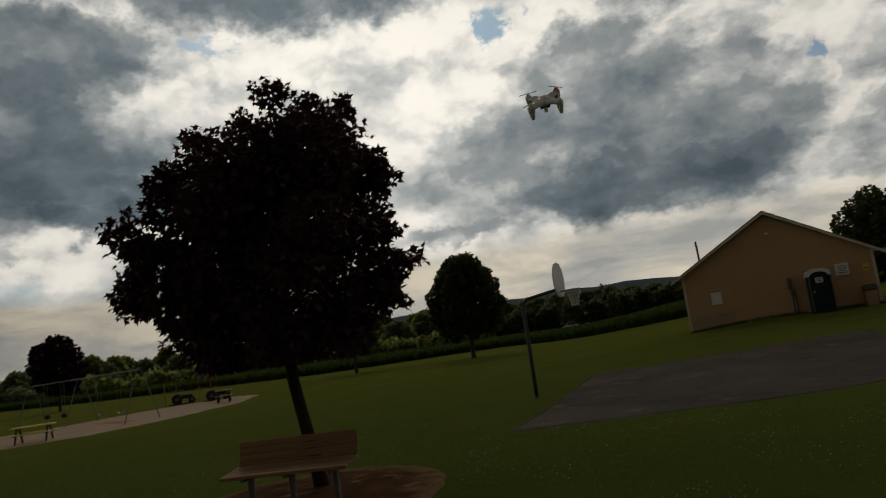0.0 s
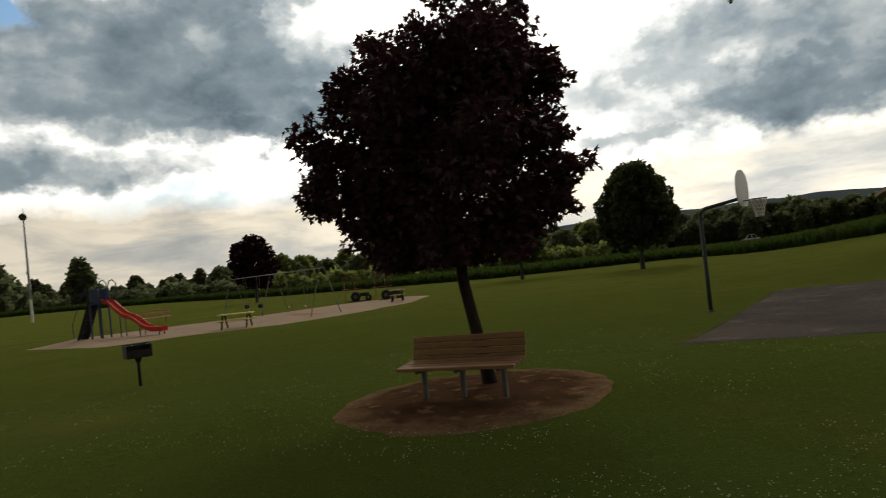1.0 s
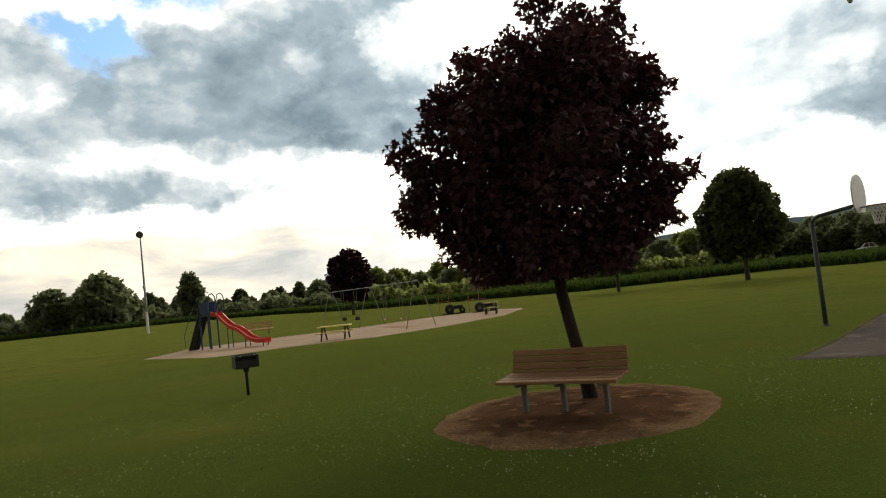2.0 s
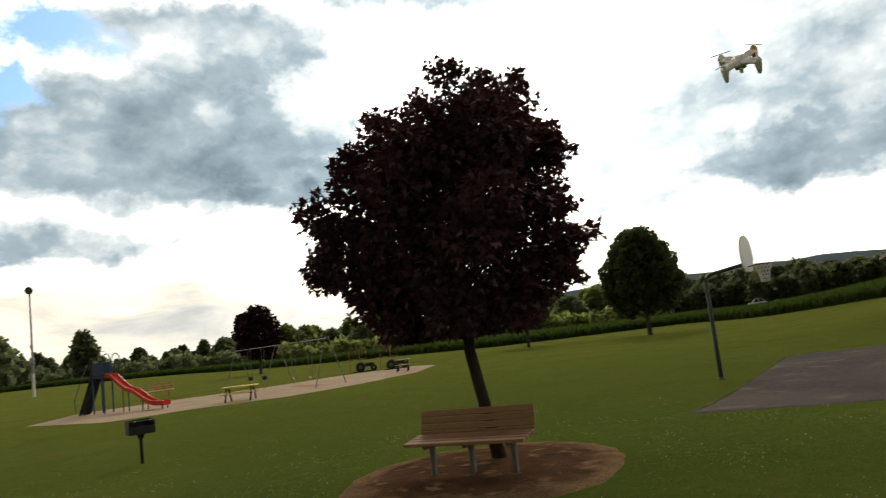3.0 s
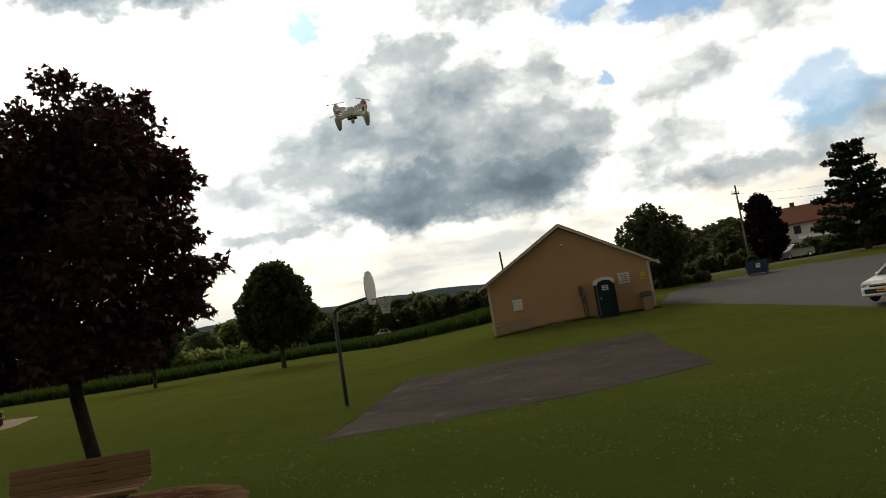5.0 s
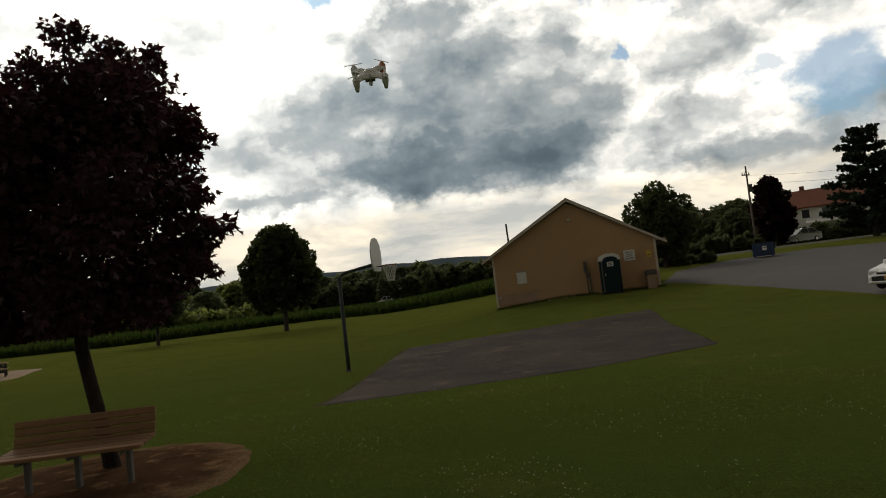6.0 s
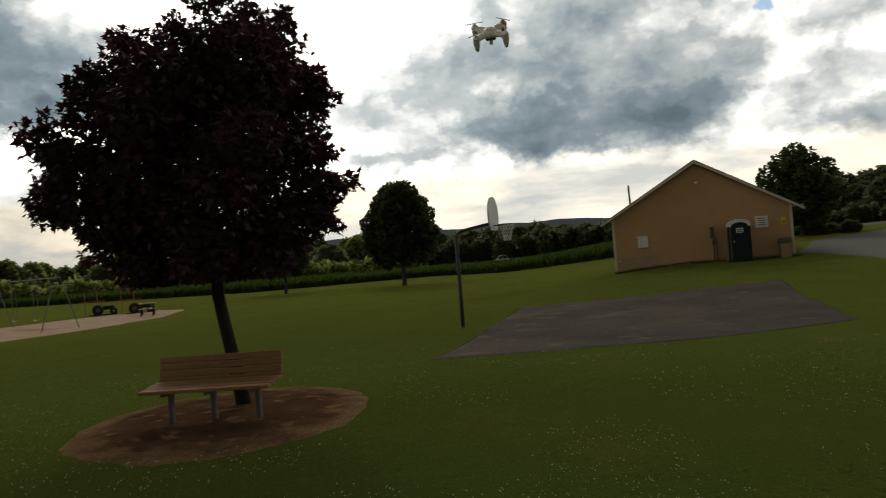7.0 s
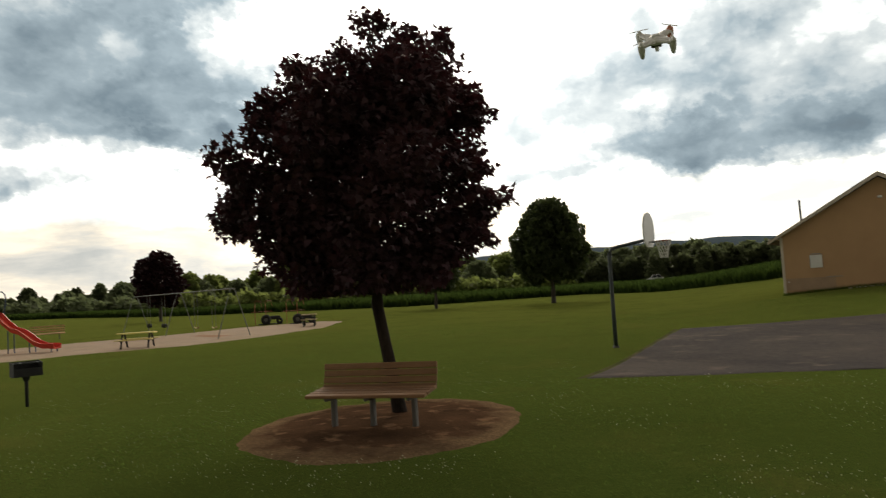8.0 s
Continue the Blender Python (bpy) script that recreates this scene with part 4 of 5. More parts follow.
def build_hill():
    """A long wooded ridge on the horizon."""
    verts, faces = [], []
    n = 120
    for i in range(n + 1):
        az = 40 - 78 * i / n
        a = radians(az)
        h = 52 + 14 * math.sin((az + 6) * 0.11) - 22 * ease(12, 36, az) + 13 * ease(6, -6, az) + 3.5 * noise.noise((az * 0.35, 0, 0)) + 1.2 * noise.noise((az * 2.5, 1, 0))
        for r, z in ((1180, 0.0), (1300, 0.55), (1420, 1.0), (1700, 0.8)):
            verts.append((-r * math.sin(a), r * math.cos(a), h * z - 2 + (1.5 * noise.noise((az * 4, r * 0.01, 3)) if z else 0)))
    for i in range(n):
        for j in range(3):
            faces.append((i * 4 + j, i * 4 + j + 1, (i + 1) * 4 + j + 1, (i + 1) * 4 + j))
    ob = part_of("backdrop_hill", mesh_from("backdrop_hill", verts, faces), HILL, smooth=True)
    tagged(ob, "long wooded ridge on the horizon, blue haze painted into its colour", "hill", kind="structure")


build_hill()

# ---------------------------------------------------------------- bench under the maple
def build_bench(name, x, y, turn, wide, wood, label, group="", legs=(-0.54, 0.02, 0.60), seat=0.46, high=0.80):
    """Plank bench on steel posts; its front faces -y before turning."""
    b = thing(name, x, y, ground_z(x, y) + 0.03, turn, label, "bench", group)
    plank = box(0, 0, 0, wide, 0.115, 0.042, bevel=0.006)
    for k in range(4):
        ob = part("seat_plank", plank.copy(), wood, b)
        ob.matrix_basis = pose(0.004 * (k % 2), -0.22 + k * 0.125, seat - 0.015 + 0.012 * k, 5)
    for k in range(4):
        ob = part("back_plank", box(0, 0, 0, wide - 0.02, 0.042, 0.082, bevel=0.007), wood, b)
        ob.matrix_basis = pose(0.003 * (k % 3), 0.245 + 0.022 * k, seat + 0.035 + (high - seat - 0.07) / 3 * k, -14)
    plank.free()
    for lx in legs:
        part("leg", box(lx, -0.02, seat / 2 - 0.08, 0.058, 0.085, seat + 0.08, bevel=0.008), CONCRETE, b)
        part("back_stay", sweep([(lx, 0.18, seat - 0.05), (lx, 0.275, seat + 0.03), (lx, 0.36, high - 0.02)], 0.03, 8), CONCRETE, b)
        part("seat_bearer", box(lx, 0.0, seat - 0.055, 0.05, 0.50, 0.05, bevel=0.006), CONCRETE, b)
    return b


build_bench("park_bench", -3.90, 8.52, 0.0, 1.66, BENCH_WOOD, "weathered brown plank park bench on grey steel legs")

# ---------------------------------------------------------------- grill
def build_grill(x, y, turn):
    g = thing("park_grill", x, y, ground_z(x, y), turn, "sooty black iron park grill on a post", "grill")
    g.matrix_world = g.matrix_world @ Matrix.Diagonal((0.86, 0.9, 1.06, 1))
    part("post", sweep([(0, 0, -0.2), (0, 0, 0.45), (0, 0, 0.62)], [0.045, 0.045, 0.05], 12), BLACK_IRON, g, smooth=True)
    part("collar", sweep([(0, 0, 0.55), (0, 0, 0.64)], [0.07, 0.10], 12), BLACK_IRON, g)
    body = thing("fire_box", 0, 0, 0)
    body.parent = g
    part("base_pan", box(0, 0, 0.66, 0.66, 0.42, 0.02, bevel=0.004), BLACK_IRON, body)
    part("rear_wall", box(0, 0.20, 0.81, 0.66, 0.018, 0.30, bevel=0.004), BLACK_IRON, body)
    for sx in (-1, 1):
        part("side_wall", prism([(-0.21, 0.66), (0.20, 0.66), (0.20, 0.97), (-0.21, 0.93)], 0.018, (sx * 0.33, 0, 0), "x"), BLACK_IRON, body)
    part("front_lip", box(0, -0.205, 0.745, 0.66, 0.018, 0.16, bevel=0.004), BLACK_IRON, body)
    grate = box(0, -0.03, 0.92, 0.60, 0.02, 0.016)
    for k in range(9):
        box(-0.28 + 0.07 * k, -0.03, 0.935, 0.014, 0.40, 0.012, bm=grate)
    part("grate", grate, BLACK_IRON, g)
    for sx in (-1, 1):
        part("grate_handle", sweep([(sx * 0.2, -0.22, 0.94), (sx * 0.2, -0.34, 0.95), (sx * 0.2, -0.36, 0.95)], 0.012, 6), GALV, g)
    return g


build_grill(-14.03, 12.27, 62)


# ---------------------------------------------------------------- basketball hoop
def build_hoop(x, y):
    z = ground_z(x, y)
    h = thing("basketball_hoop", x, y, z, 0, "dark steel basketball post with white fan backboard and net", "basketball hoop")
    part("post", sweep([(0, 0, -0.2), (0, 0, 1.2), (0, 0, 2.6), (0.01, 0, 2.82), (0.06, 0, 2.92), (0.16, 0, 2.97), (0.55, 0.0, 3.04), (1.15, 0.0, 3.14)],
                       [0.062, 0.060, 0.058, 0.058, 0.056, 0.054, 0.05, 0.048], 14), POLE_PAINT, h, smooth=True)
    part("elbow_clamp", ring(0.0, 0, 2.72, 0.062, 0.016, n=16), POLE_PAINT, h)
    part("ground_sleeve", sweep([(0, 0, -0.1), (0, 0, 0.06)], [0.12, 0.085], 14), CONCRETE, h)
    fan = [(0.30, -0.02), (0.48, 0.14), (0.56, 0.36), (0.55, 0.60), (0.45, 0.82), (0.26, 0.97), (0, 1.02)]
    outline = [(-0.30, -0.02)] + fan + [(-u, v) for u, v in reversed(fan[1:-1])]
    board = part("backboard", prism(outline, 0.035, (0, 0, 0), "x"), BOARD_WHITE, h, "white fan-shaped metal backboard")
    board.matrix_basis = pose(1.18, 0, 2.93, 0, 0, -14)
    rim = part("rim", ring(0.40, 0, 0.14, 0.225, 0.012, n=28, m=8), ORANGE_PAINT, board, "orange steel rim")
    part("rim_bracket", box(0.10, 0, 0.125, 0.17, 0.14, 0.03, bevel=0.006), POLE_PAINT, board)
    bm = bmesh.new()
    levels = [(0.22, 0.14), (0.20, 0.04), (0.165, -0.06), (0.135, -0.16), (0.115, -0.26), (0.105, -0.36)]
    n = 12
    for i, ((ra, za), (rb, zb)) in enumerate(zip(levels, levels[1:])):
        for k in range(n):
            a = 2 * math.pi * (k + 0.5 * (i % 2)) / n
            for s in (-0.5, 0.5):
                b = a + s * 2 * math.pi / n
                sweep([(0.40 + ra * math.cos(a), ra * math.sin(a), za), (0.40 + rb * math.cos(b), rb * math.sin(b), zb)], 0.013, 4, bm, cap=False)
    part("net", bm, NET, board, "white cord net")
    part("board_mount", box(1.10, 0, 3.12, 0.10, 0.30, 0.36, bevel=0.02), POLE_PAINT, h)
    return h


build_hoop(-1.82, 21.65)


# ---------------------------------------------------------------- tan building
def build_building():
    """A small gabled block building with its gable wall towards the lawn."""
    az = radians(-14.0)
    cx, cy = -41.0 * math.sin(az), 41.0 * math.cos(az)
    z0 = 0.56
    b = thing("park_building", cx, cy, z0, -14.0, "small tan stucco building with a low gabled roof", "building")
    half, wall, apex, deep = 4.62, 2.80, 5.50, 8.0
    part("front_wall", prism([(-half, -0.8), (half, -0.8), (half, wall), (0, apex - 0.1), (-half, wall)], 0.22, (0, 0.11, 0)), STUCCO, b)
    part("rear_wall", prism([(-half, -0.8), (half, -0.8), (half, wall), (0, apex - 0.1), (-half, wall)], 0.22, (0, deep - 0.11, 0)), STUCCO, b)
    for sx in (-1, 1):
        part("side_wall", box(sx * (half - 0.11), deep / 2, wall / 2 - 0.4, 0.22, deep - 0.46, wall + 0.8), STUCCO, b)
    over, rise = 0.55, (apex - wall) / half
    for sx in (-1, 1):
        run = half + over
        outline = [(0, apex), (sx * run, apex - rise * run), (sx * run, apex - rise * run + 0.14), (0, apex + 0.16)]
        part("roof_slope", prism(outline, deep + 0.5, (0, deep / 2, 0)), ROOFING, b)
        edge = [(0, apex - 0.06), (sx * (run + 0.03), apex - rise * run - 0.04), (sx * (run + 0.03), apex - rise * run + 0.10), (0, apex + 0.11)]
        part("barge_board", prism(edge, 0.04, (0, -0.275, 0)), TRIM, b, "cream painted barge board")
        part("soffit", prism([(sx * (half + 0.005), wall - 0.12), (sx * (run + 0.02), wall - 0.12 - 0.02), (sx * (run + 0.02), wall - 0.06), (sx * (half + 0.005), wall - 0.06)], deep, (0, deep / 2, 0)), TRIM, b)
        part("corner_trim", box(sx * (half - 0.055), -0.012, wall / 2 - 0.35, 0.13, 0.022, wall + 0.64, bevel=0.004), TRIM, b, "cream corner board")
    # lower repaired panel, fixtures and signs on the gable wall
    part("wall_patch", box(-3.35, -0.005, 0.28, 2.3, 0.014, 0.62), STUCCO_PATCH, b, "bare rendered patch low on the wall")
    part("patch_pipe", sweep([(-2.6, -0.03, 0.60), (-1.9, -0.03, 0.60)], 0.02, 6), GALV, b)
    panel = part("wall_panel", box(-3.02, -0.03, 1.42, 0.58, 0.05, 0.66, bevel=0.01), WHITE_PAINT, b, "white metal service panel")
    part("panel_lid", box(-3.02, -0.05, 1.80, 0.48, 0.06, 0.05, bevel=0.01), GALV, panel)
    part("panel_hinge", box(-3.29, -0.06, 1.42, 0.03, 0.02, 0.5), GALV, panel)
    lamp = part("gable_lamp", box(0.02, -0.09, 4.40, 0.20, 0.16, 0.12, bevel=0.03), WHITE_PAINT, b, "white floodlight on the gable")
    part("lamp_mount", box(0.02, -0.02, 4.44, 0.10, 0.04, 0.10), GALV, lamp)
    meter = part("meter_box", box(0.62, -0.07, 1.62, 0.19, 0.12, 0.62, bevel=0.02), CONCRETE, b, "grey electric meter and conduit")
    part("meter_dial", sweep([(0.62, -0.13, 1.72), (0.62, -0.20, 1.72)], [0.08, 0.075], 14), CONCRETE, meter)
    part("lower_box", box(0.68, -0.06, 1.10, 0.16, 0.10, 0.26, bevel=0.02), CONCRETE, meter)
    part("conduit", sweep([(0.66, -0.05, -0.3), (0.66, -0.05, 1.35)], 0.03, 8), CONCRETE, meter)
    part("conduit", sweep([(0.82, -0.05, -0.3), (0.82, -0.05, 1.35)], 0.03, 8), CONCRETE, meter)
    sign = part("notice_board", box(3.12, -0.03, 1.98, 0.62, 0.05, 0.62, bevel=0.01), WHITE_PAINT, b, "weathered white notice board")
    for k in range(4):
        part("text_bar", box(3.12 + 0.02 * (k % 2), -0.058, 2.16 - 0.11 * k, 0.42 - 0.05 * (k % 3), 0.006, 0.035), CONCRETE, sign)
    ysign = part("yellow_sign", box(4.18, -0.025, 1.95, 0.24, 0.03, 0.36, bevel=0.005), YELLOW_SIGN, b, "small yellow warning sign")
    part("text_bar", box(4.18, -0.043, 1.90, 0.15, 0.006, 0.05), BAR_DARK, ysign)
    part("hose_bib", sweep([(-4.35, 0.0, 0.42), (-4.35, -0.12, 0.42)], 0.04, 8), WHITE_PAINT, b)
    part("vent_pipe", sweep([(-3.62, 1.2, 3.0), (-3.66, 1.2, 4.75)], 0.055, 10), CONCRETE, b, "roof vent pipe")
    f = thing("drinking_fountain", *(b.matrix_world @ Vector((4.12, -0.32, -0.02))), -14.0, "brown concrete drinking fountain by the wall", "drinking fountain")
    part("pedestal", box(0, 0, 0.36, 0.50, 0.42, 0.86, bevel=0.03), STUCCO_PATCH, f)
    part("basin", box(0, 0, 0.93, 0.62, 0.5, 0.24, bevel=0.04), CONCRETE, f)
    part("bowl", box(0, -0.02, 1.06, 0.46, 0.36, 0.03, bevel=0.01), BLACK_IRON, f)
    return b


BUILDING = build_building()


def build_wall_foot():
    """Pale stones and unmown tufts along the foot of the gable wall."""
    rng = np.random.default_rng(66)
    for k in range(9):
        p = BUILDING.matrix_world @ Vector((-1.75 + 0.19 * k + 0.13 * rng.random(), -0.22 - 0.05 * rng.random(), 0))
        bm = bmesh.new()
        bmesh.ops.create_icosphere(bm, subdivisions=1, radius=1.0, matrix=pose(0, 0, 0, 0, 0, 40 * k) @ Matrix.Diagonal((0.055, 0.045, 0.03, 1)))
        s = thing("edging_stone", p.x, p.y, ground_z(p.x, p.y) + 0.02, 0, "pale rounded edging stone at the wall's foot", "stone", "edging stones")
        part("stone", bm, TRIM, s)
    verts, faces = [], []
    for k in range(2600):
        u = -4.7 + 9.6 * rng.random()
        p = BUILDING.matrix_world @ Vector((u, -0.02 - abs(rng.normal()) * 0.10, 0))
        if 1.2 < u < 2.6:
            continue
        z = ground_z(p.x, p.y) - 0.01
        h, a = 0.06 + 0.16 * rng.random(), rng.random() * 6.28
        dx, dy = 0.012 * math.cos(a), 0.012 * math.sin(a)
        b = len(verts)
        verts += [(p.x - dx, p.y - dy, z), (p.x + dx, p.y + dy, z), (p.x + rng.normal() * 0.05, p.y + rng.normal() * 0.05, z + h)]
        faces.append((b, b + 1, b + 2))
    tagged(part_of("wall_tufts", mesh_from("wall_tufts", verts, faces), BLADE), "unmown grass tufts along the wall's foot", "grass", kind="stuff")


build_wall_foot()


def build_toilet():
    """A moulded portable toilet with a white arched roof, its door to the lawn."""
    x, y, z = BUILDING.matrix_world @ Vector((1.92, -0.95, -0.05))
    t = thing("portable_toilet", x, y, z, -14.0, "dark teal portable toilet with a white arched roof", "portable toilet")
    part("skid", box(0, 0, 0.06, 1.16, 1.16, 0.14, bevel=0.02), BLACK_RUBBER, t)
    part("body", box(0, 0, 1.06, 1.10, 1.10, 1.90, bevel=0.03), TOILET_TEAL, t)
    arch = [(-0.575, 1.86), (0.575, 1.86), (0.575, 2.0)] + [(0.575 * math.cos(a), 2.0 + 0.25 * math.sin(a)) for a in (math.pi * k / 12 for k in range(1, 12))] + [(-0.575, 2.0)]
    part("roof", prism(arch, 1.20), WHITE_PAINT, t, "white translucent arched roof")
    door = thing("door", 0, 0, 0)
    door.parent = t
    dark = [(-0.40, 0.14), (0.40, 0.14), (0.40, 1.88)] + [(0.40 * math.cos(a), 1.88 + 0.20 * math.sin(a)) for a in (math.pi * k / 10 for k in range(1, 10))] + [(-0.40, 1.88)]
    part("door_leaf", prism(dark, 0.05, (0.03, -0.60, 0)), TOILET_TEAL, door)
    for sx in (-1, 1):
        part("jamb", box(0.03 + sx * 0.46, -0.585, 1.0, 0.06, 0.06, 1.72, bevel=0.01), CONCRETE if sx < 0 else TOILET_TEAL, t)
    for k in range(3):
        part("door_rib", box(0.03, -0.632, 0.45 + 0.36 * k, 0.60, 0.014, 0.05, bevel=0.004), TOILET_TEAL, door)
    part("latch", box(-0.28, -0.645, 1.10, 0.06, 0.04, 0.12, bevel=0.01), GALV, door)
    sign = part("door_sign", box(0.02, -0.632, 1.66, 0.34, 0.012, 0.26, bevel=0.004), WHITE_PAINT, door, "white sign on the door")
    for k in range(2):
        part("text_bar", box(0.02, -0.642, 1.71 - 0.10 * k, 0.22, 0.006, 0.05), BAR_DARK, sign)
    return t


build_toilet()


# ---------------------------------------------------------------- play area
def build_slide():
    s = thing("slide", -34.4, 28.1, ground_z(-34.4, 28.1), 6, "red wavy plastic slide with dark blue ladder and platform", "slide")
    pts = [(0.1, 2.02), (0.5, 1.95), (0.95, 1.52), (1.45, 1.14), (1.9, 1.02), (2.3, 0.78), (2.8, 0.42), (3.3, 0.24), (3.85, 0.22), (4.05, 0.2)]
    bm = bmesh.new()
    cross = [(-0.30, 0.20), (-0.25, 0.21), (-0.20, 0.0), (0.20, 0.0), (0.25, 0.21), (0.30, 0.20), (0.28, 0.14), (0.23, -0.05), (-0.23, -0.05), (-0.28, 0.14)]
    rows = [[bm.verts.new((x, v, z + w)) for v, w in cross] for x, z in pts]
    for a, b in zip(rows, rows[1:]):
        for k in range(len(cross)):
            bm.faces.new((a[k], a[(k + 1) % 10], b[(k + 1) % 10], b[k]))
    bm.faces.new(rows[0])
    bm.faces.new(rows[-1])
    bmesh.ops.recalc_face_normals(bm, faces=bm.faces)
    part("chute", bm, RED_PLASTIC, s, "bright red wavy chute")
    part("platform", box(-0.35, 0, 2.0, 0.9, 0.7, 0.08, bevel=0.02), BLUE_PAINT, s)
    for sx, sy in ((-0.7, -0.32), (-0.7, 0.32), (0.05, -0.32), (0.05, 0.32)):
        part("post", sweep([(sx, sy, -0.2), (sx, sy, 2.1)], 0.05, 10), BLUE_PAINT, s)
    for sy in (-0.34, 0.34):
        part("guard_panel", box(-0.28, sy, 2.44, 0.56, 0.05, 0.76, bevel=0.04), BLUE_PAINT, s)
        part("hoop_rail", sweep([(0.05, sy, 2.1), (0.06, sy, 2.9), (0.18, sy, 3.22), (0.42, sy, 3.28), (0.62, sy, 3.1), (0.66, sy, 2.7), (0.5, sy, 2.1)], 0.032, 8), BLUE_PAINT, s)
        part("ladder_rail", sweep([(-1.75, sy, -0.05), (-0.75, sy, 2.05), (-0.72, sy, 2.95)], 0.07, 8), BLACK_IRON, s)
        part("side_rail", sweep([(-2.0, sy, 0.2), (-2.05, sy, 0.9), (-1.4, sy, 2.2), (-0.8, sy, 2.95)], 0.025, 6), BLUE_PAINT, s)
    for k in range(8):
        u = (k + 0.7) / 8.5
        part("rung", box(-1.75 + u, 0, -0.05 + 2.1 * u, 0.22, 0.62, 0.05, bevel=0.01), BLACK_IRON, s)
    part("ladder_back", sweep([(-1.70, 0, 0.02), (-0.72, 0, 2.08)], 0.30, 4, flat=0.12), BLACK_IRON, s)
    for px, h in ((1.25, 1.2), (2.55, 0.55), (3.85, 0.18)):
        for sy in (-0.2, 0.2):
            part("chute_leg", sweep([(px, sy, -0.2), (px, sy, h)], 0.03, 8), BLUE_PAINT, s)
    return s


build_slide()
build_bench("play_bench", -39.9, 36.7, 47, 2.1, ORANGE_WOOD, "orange-brown plank bench at the play area edge", legs=(-0.7, 0.7), seat=0.38, high=0.90)


def build_picnic(name, x, y, turn, wide, top, label):
    t = thing(name, x, y, ground_z(x, y) + 0.02, turn, label, "picnic table")
    for k in range(5):
        part("top_plank", box(0, -0.30 + 0.15 * k, 0.75, wide, 0.14, 0.06, bevel=0.006), top, t)
    for sy in (-1, 1):
        for k in range(2):
            part("seat_plank", box(0, sy * (0.62 + 0.15 * k), 0.44, wide, 0.14, 0.045, bevel=0.006), top, t)
    for sx in (-1, 1):
        lx = sx * wide * 0.36
        for sy in (-1, 1):
            part("leg", sweep([(lx, sy * 0.72, -0.08), (lx, sy * 0.22, 0.72)], 0.045, 8), BLACK_IRON, t)
        part("seat_bearer", box(lx, 0, 0.40, 0.06, 1.56, 0.05, bevel=0.006), BLACK_IRON, t)
        part("top_bearer", box(lx, 0, 0.71, 0.06, 0.66, 0.05, bevel=0.006), BLACK_IRON, t)
    return t


build_picnic("picnic_table", -26.2, 29.5, 28, 1.8, YELLOW_WOOD, "pale yellow plank picnic table on dark legs")


def build_swings():
    a, b, m = Vector((-35.9, 40.4)), Vector((-23.9, 34.5)), Vector((-29.9, 37.45))
    mid = (a + b) / 2
    d = (b - a).normalized()
    turn = math.degrees(math.atan2(d.y, d.x))
    half = (b - a).length / 2
    s = thing("swing_set", mid.x, mid.y, ground_z(mid.x, mid.y), turn, "grey steel swing set with four hanging seats", "swing set")
    top = 2.66
    part("top_bar", sweep([(-half - 0.1, 0, top), (half + 0.1, 0, top)], 0.03, 10), SWING_STEEL, s)
    for x in (-half, 0.0, half):
        for sy in (-1, 1):
            part("leg", sweep([(x, sy * 1.05, -0.25), (x, sy * 0.3, top - 0.5), (x, sy * 0.12, top - 0.03), (x, 0, top)], 0.027, 8), SWING_STEEL, s)
    for k, x in enumerate((-half * 0.68, -half * 0.34, half * 0.33, half * 0.66)):
        if k < 2:
            seat = part("bucket_seat", box(x, 0, 0.62, 0.32, 0.28, 0.26, bevel=0.06), BLACK_RUBBER, s, "black bucket seat")
        else:
            seat = part("belt_seat", sweep([(x - 0.24, 0, 0.50), (x - 0.1, 0, 0.42), (x + 0.1, 0, 0.42), (x + 0.24, 0, 0.50)], 0.07, 8, flat=0.25), PALE_WOOD, s, "pale worn belt seat")
        for sx in (-1, 1):
            part("chain", sweep([(x + sx * 0.2, 0, 0.55), (x + sx * 0.22, 0, top)], 0.011, 5), SWING_STEEL, seat)
    return s


build_swings()


def build_tyre_climber(x, y, turn, label):
    """A low ride-on play frame: tyres and a black seat under thin orange tubes."""
    c = thing("tyre_rider", x, y, ground_z(x, y), turn, label, "play frame", "ride-on play frames")
    for px in (-0.75, 0.0):
        part("post", sweep([(px, 0.2, -0.2), (px, 0.2, 1.55), (px + 0.10, 0.2, 1.75), (px + 0.38, 0.2, 1.72), (px + 0.5, 0.2, 1.3)], 0.024, 8), ORANGE_PAINT, c)
    part("cross_bar", sweep([(-1.0, 0.2, 0.95), (0.5, 0.2, 0.95)], 0.02, 8), ORANGE_PAINT, c)
    for sy in (-0.12, 0.32):
        part("tyre", ring(0.0, sy, 0.36, 0.24, 0.12, "y", 22, 10), BLACK_RUBBER, c)
        part("tyre", ring(0.95, sy, 0.24, 0.15, 0.085, "y", 20, 8), BLACK_RUBBER, c)
    part("hub", sweep([(0, -0.2, 0.36), (0, 0.4, 0.36)], 0.14, 12), CONCRETE, c)
    part("hood", box(0.65, 0.1, 0.48, 0.75, 0.30, 0.26, bevel=0.06), BLACK_RUBBER, c)
    part("seat", box(0.05, 0.1, 0.66, 0.36, 0.34, 0.10, bevel=0.03), BLACK_RUBBER, c)
    part("footboard", box(0.3, 0.1, 0.04, 1.7, 0.5, 0.06, bevel=0.02), BLACK_RUBBER, c)
    return c


build_tyre_climber(-28.1, 44.5, 32, "orange tube play frame with black tyres")
build_tyre_climber(-25.35, 44.2, 30, "orange tube play frame with black tyres beside a small table")
build_picnic("small_table", -22.9, 41.4, 25, 0.95, PALE_WOOD, "small weathered wooden table on the wood chips")


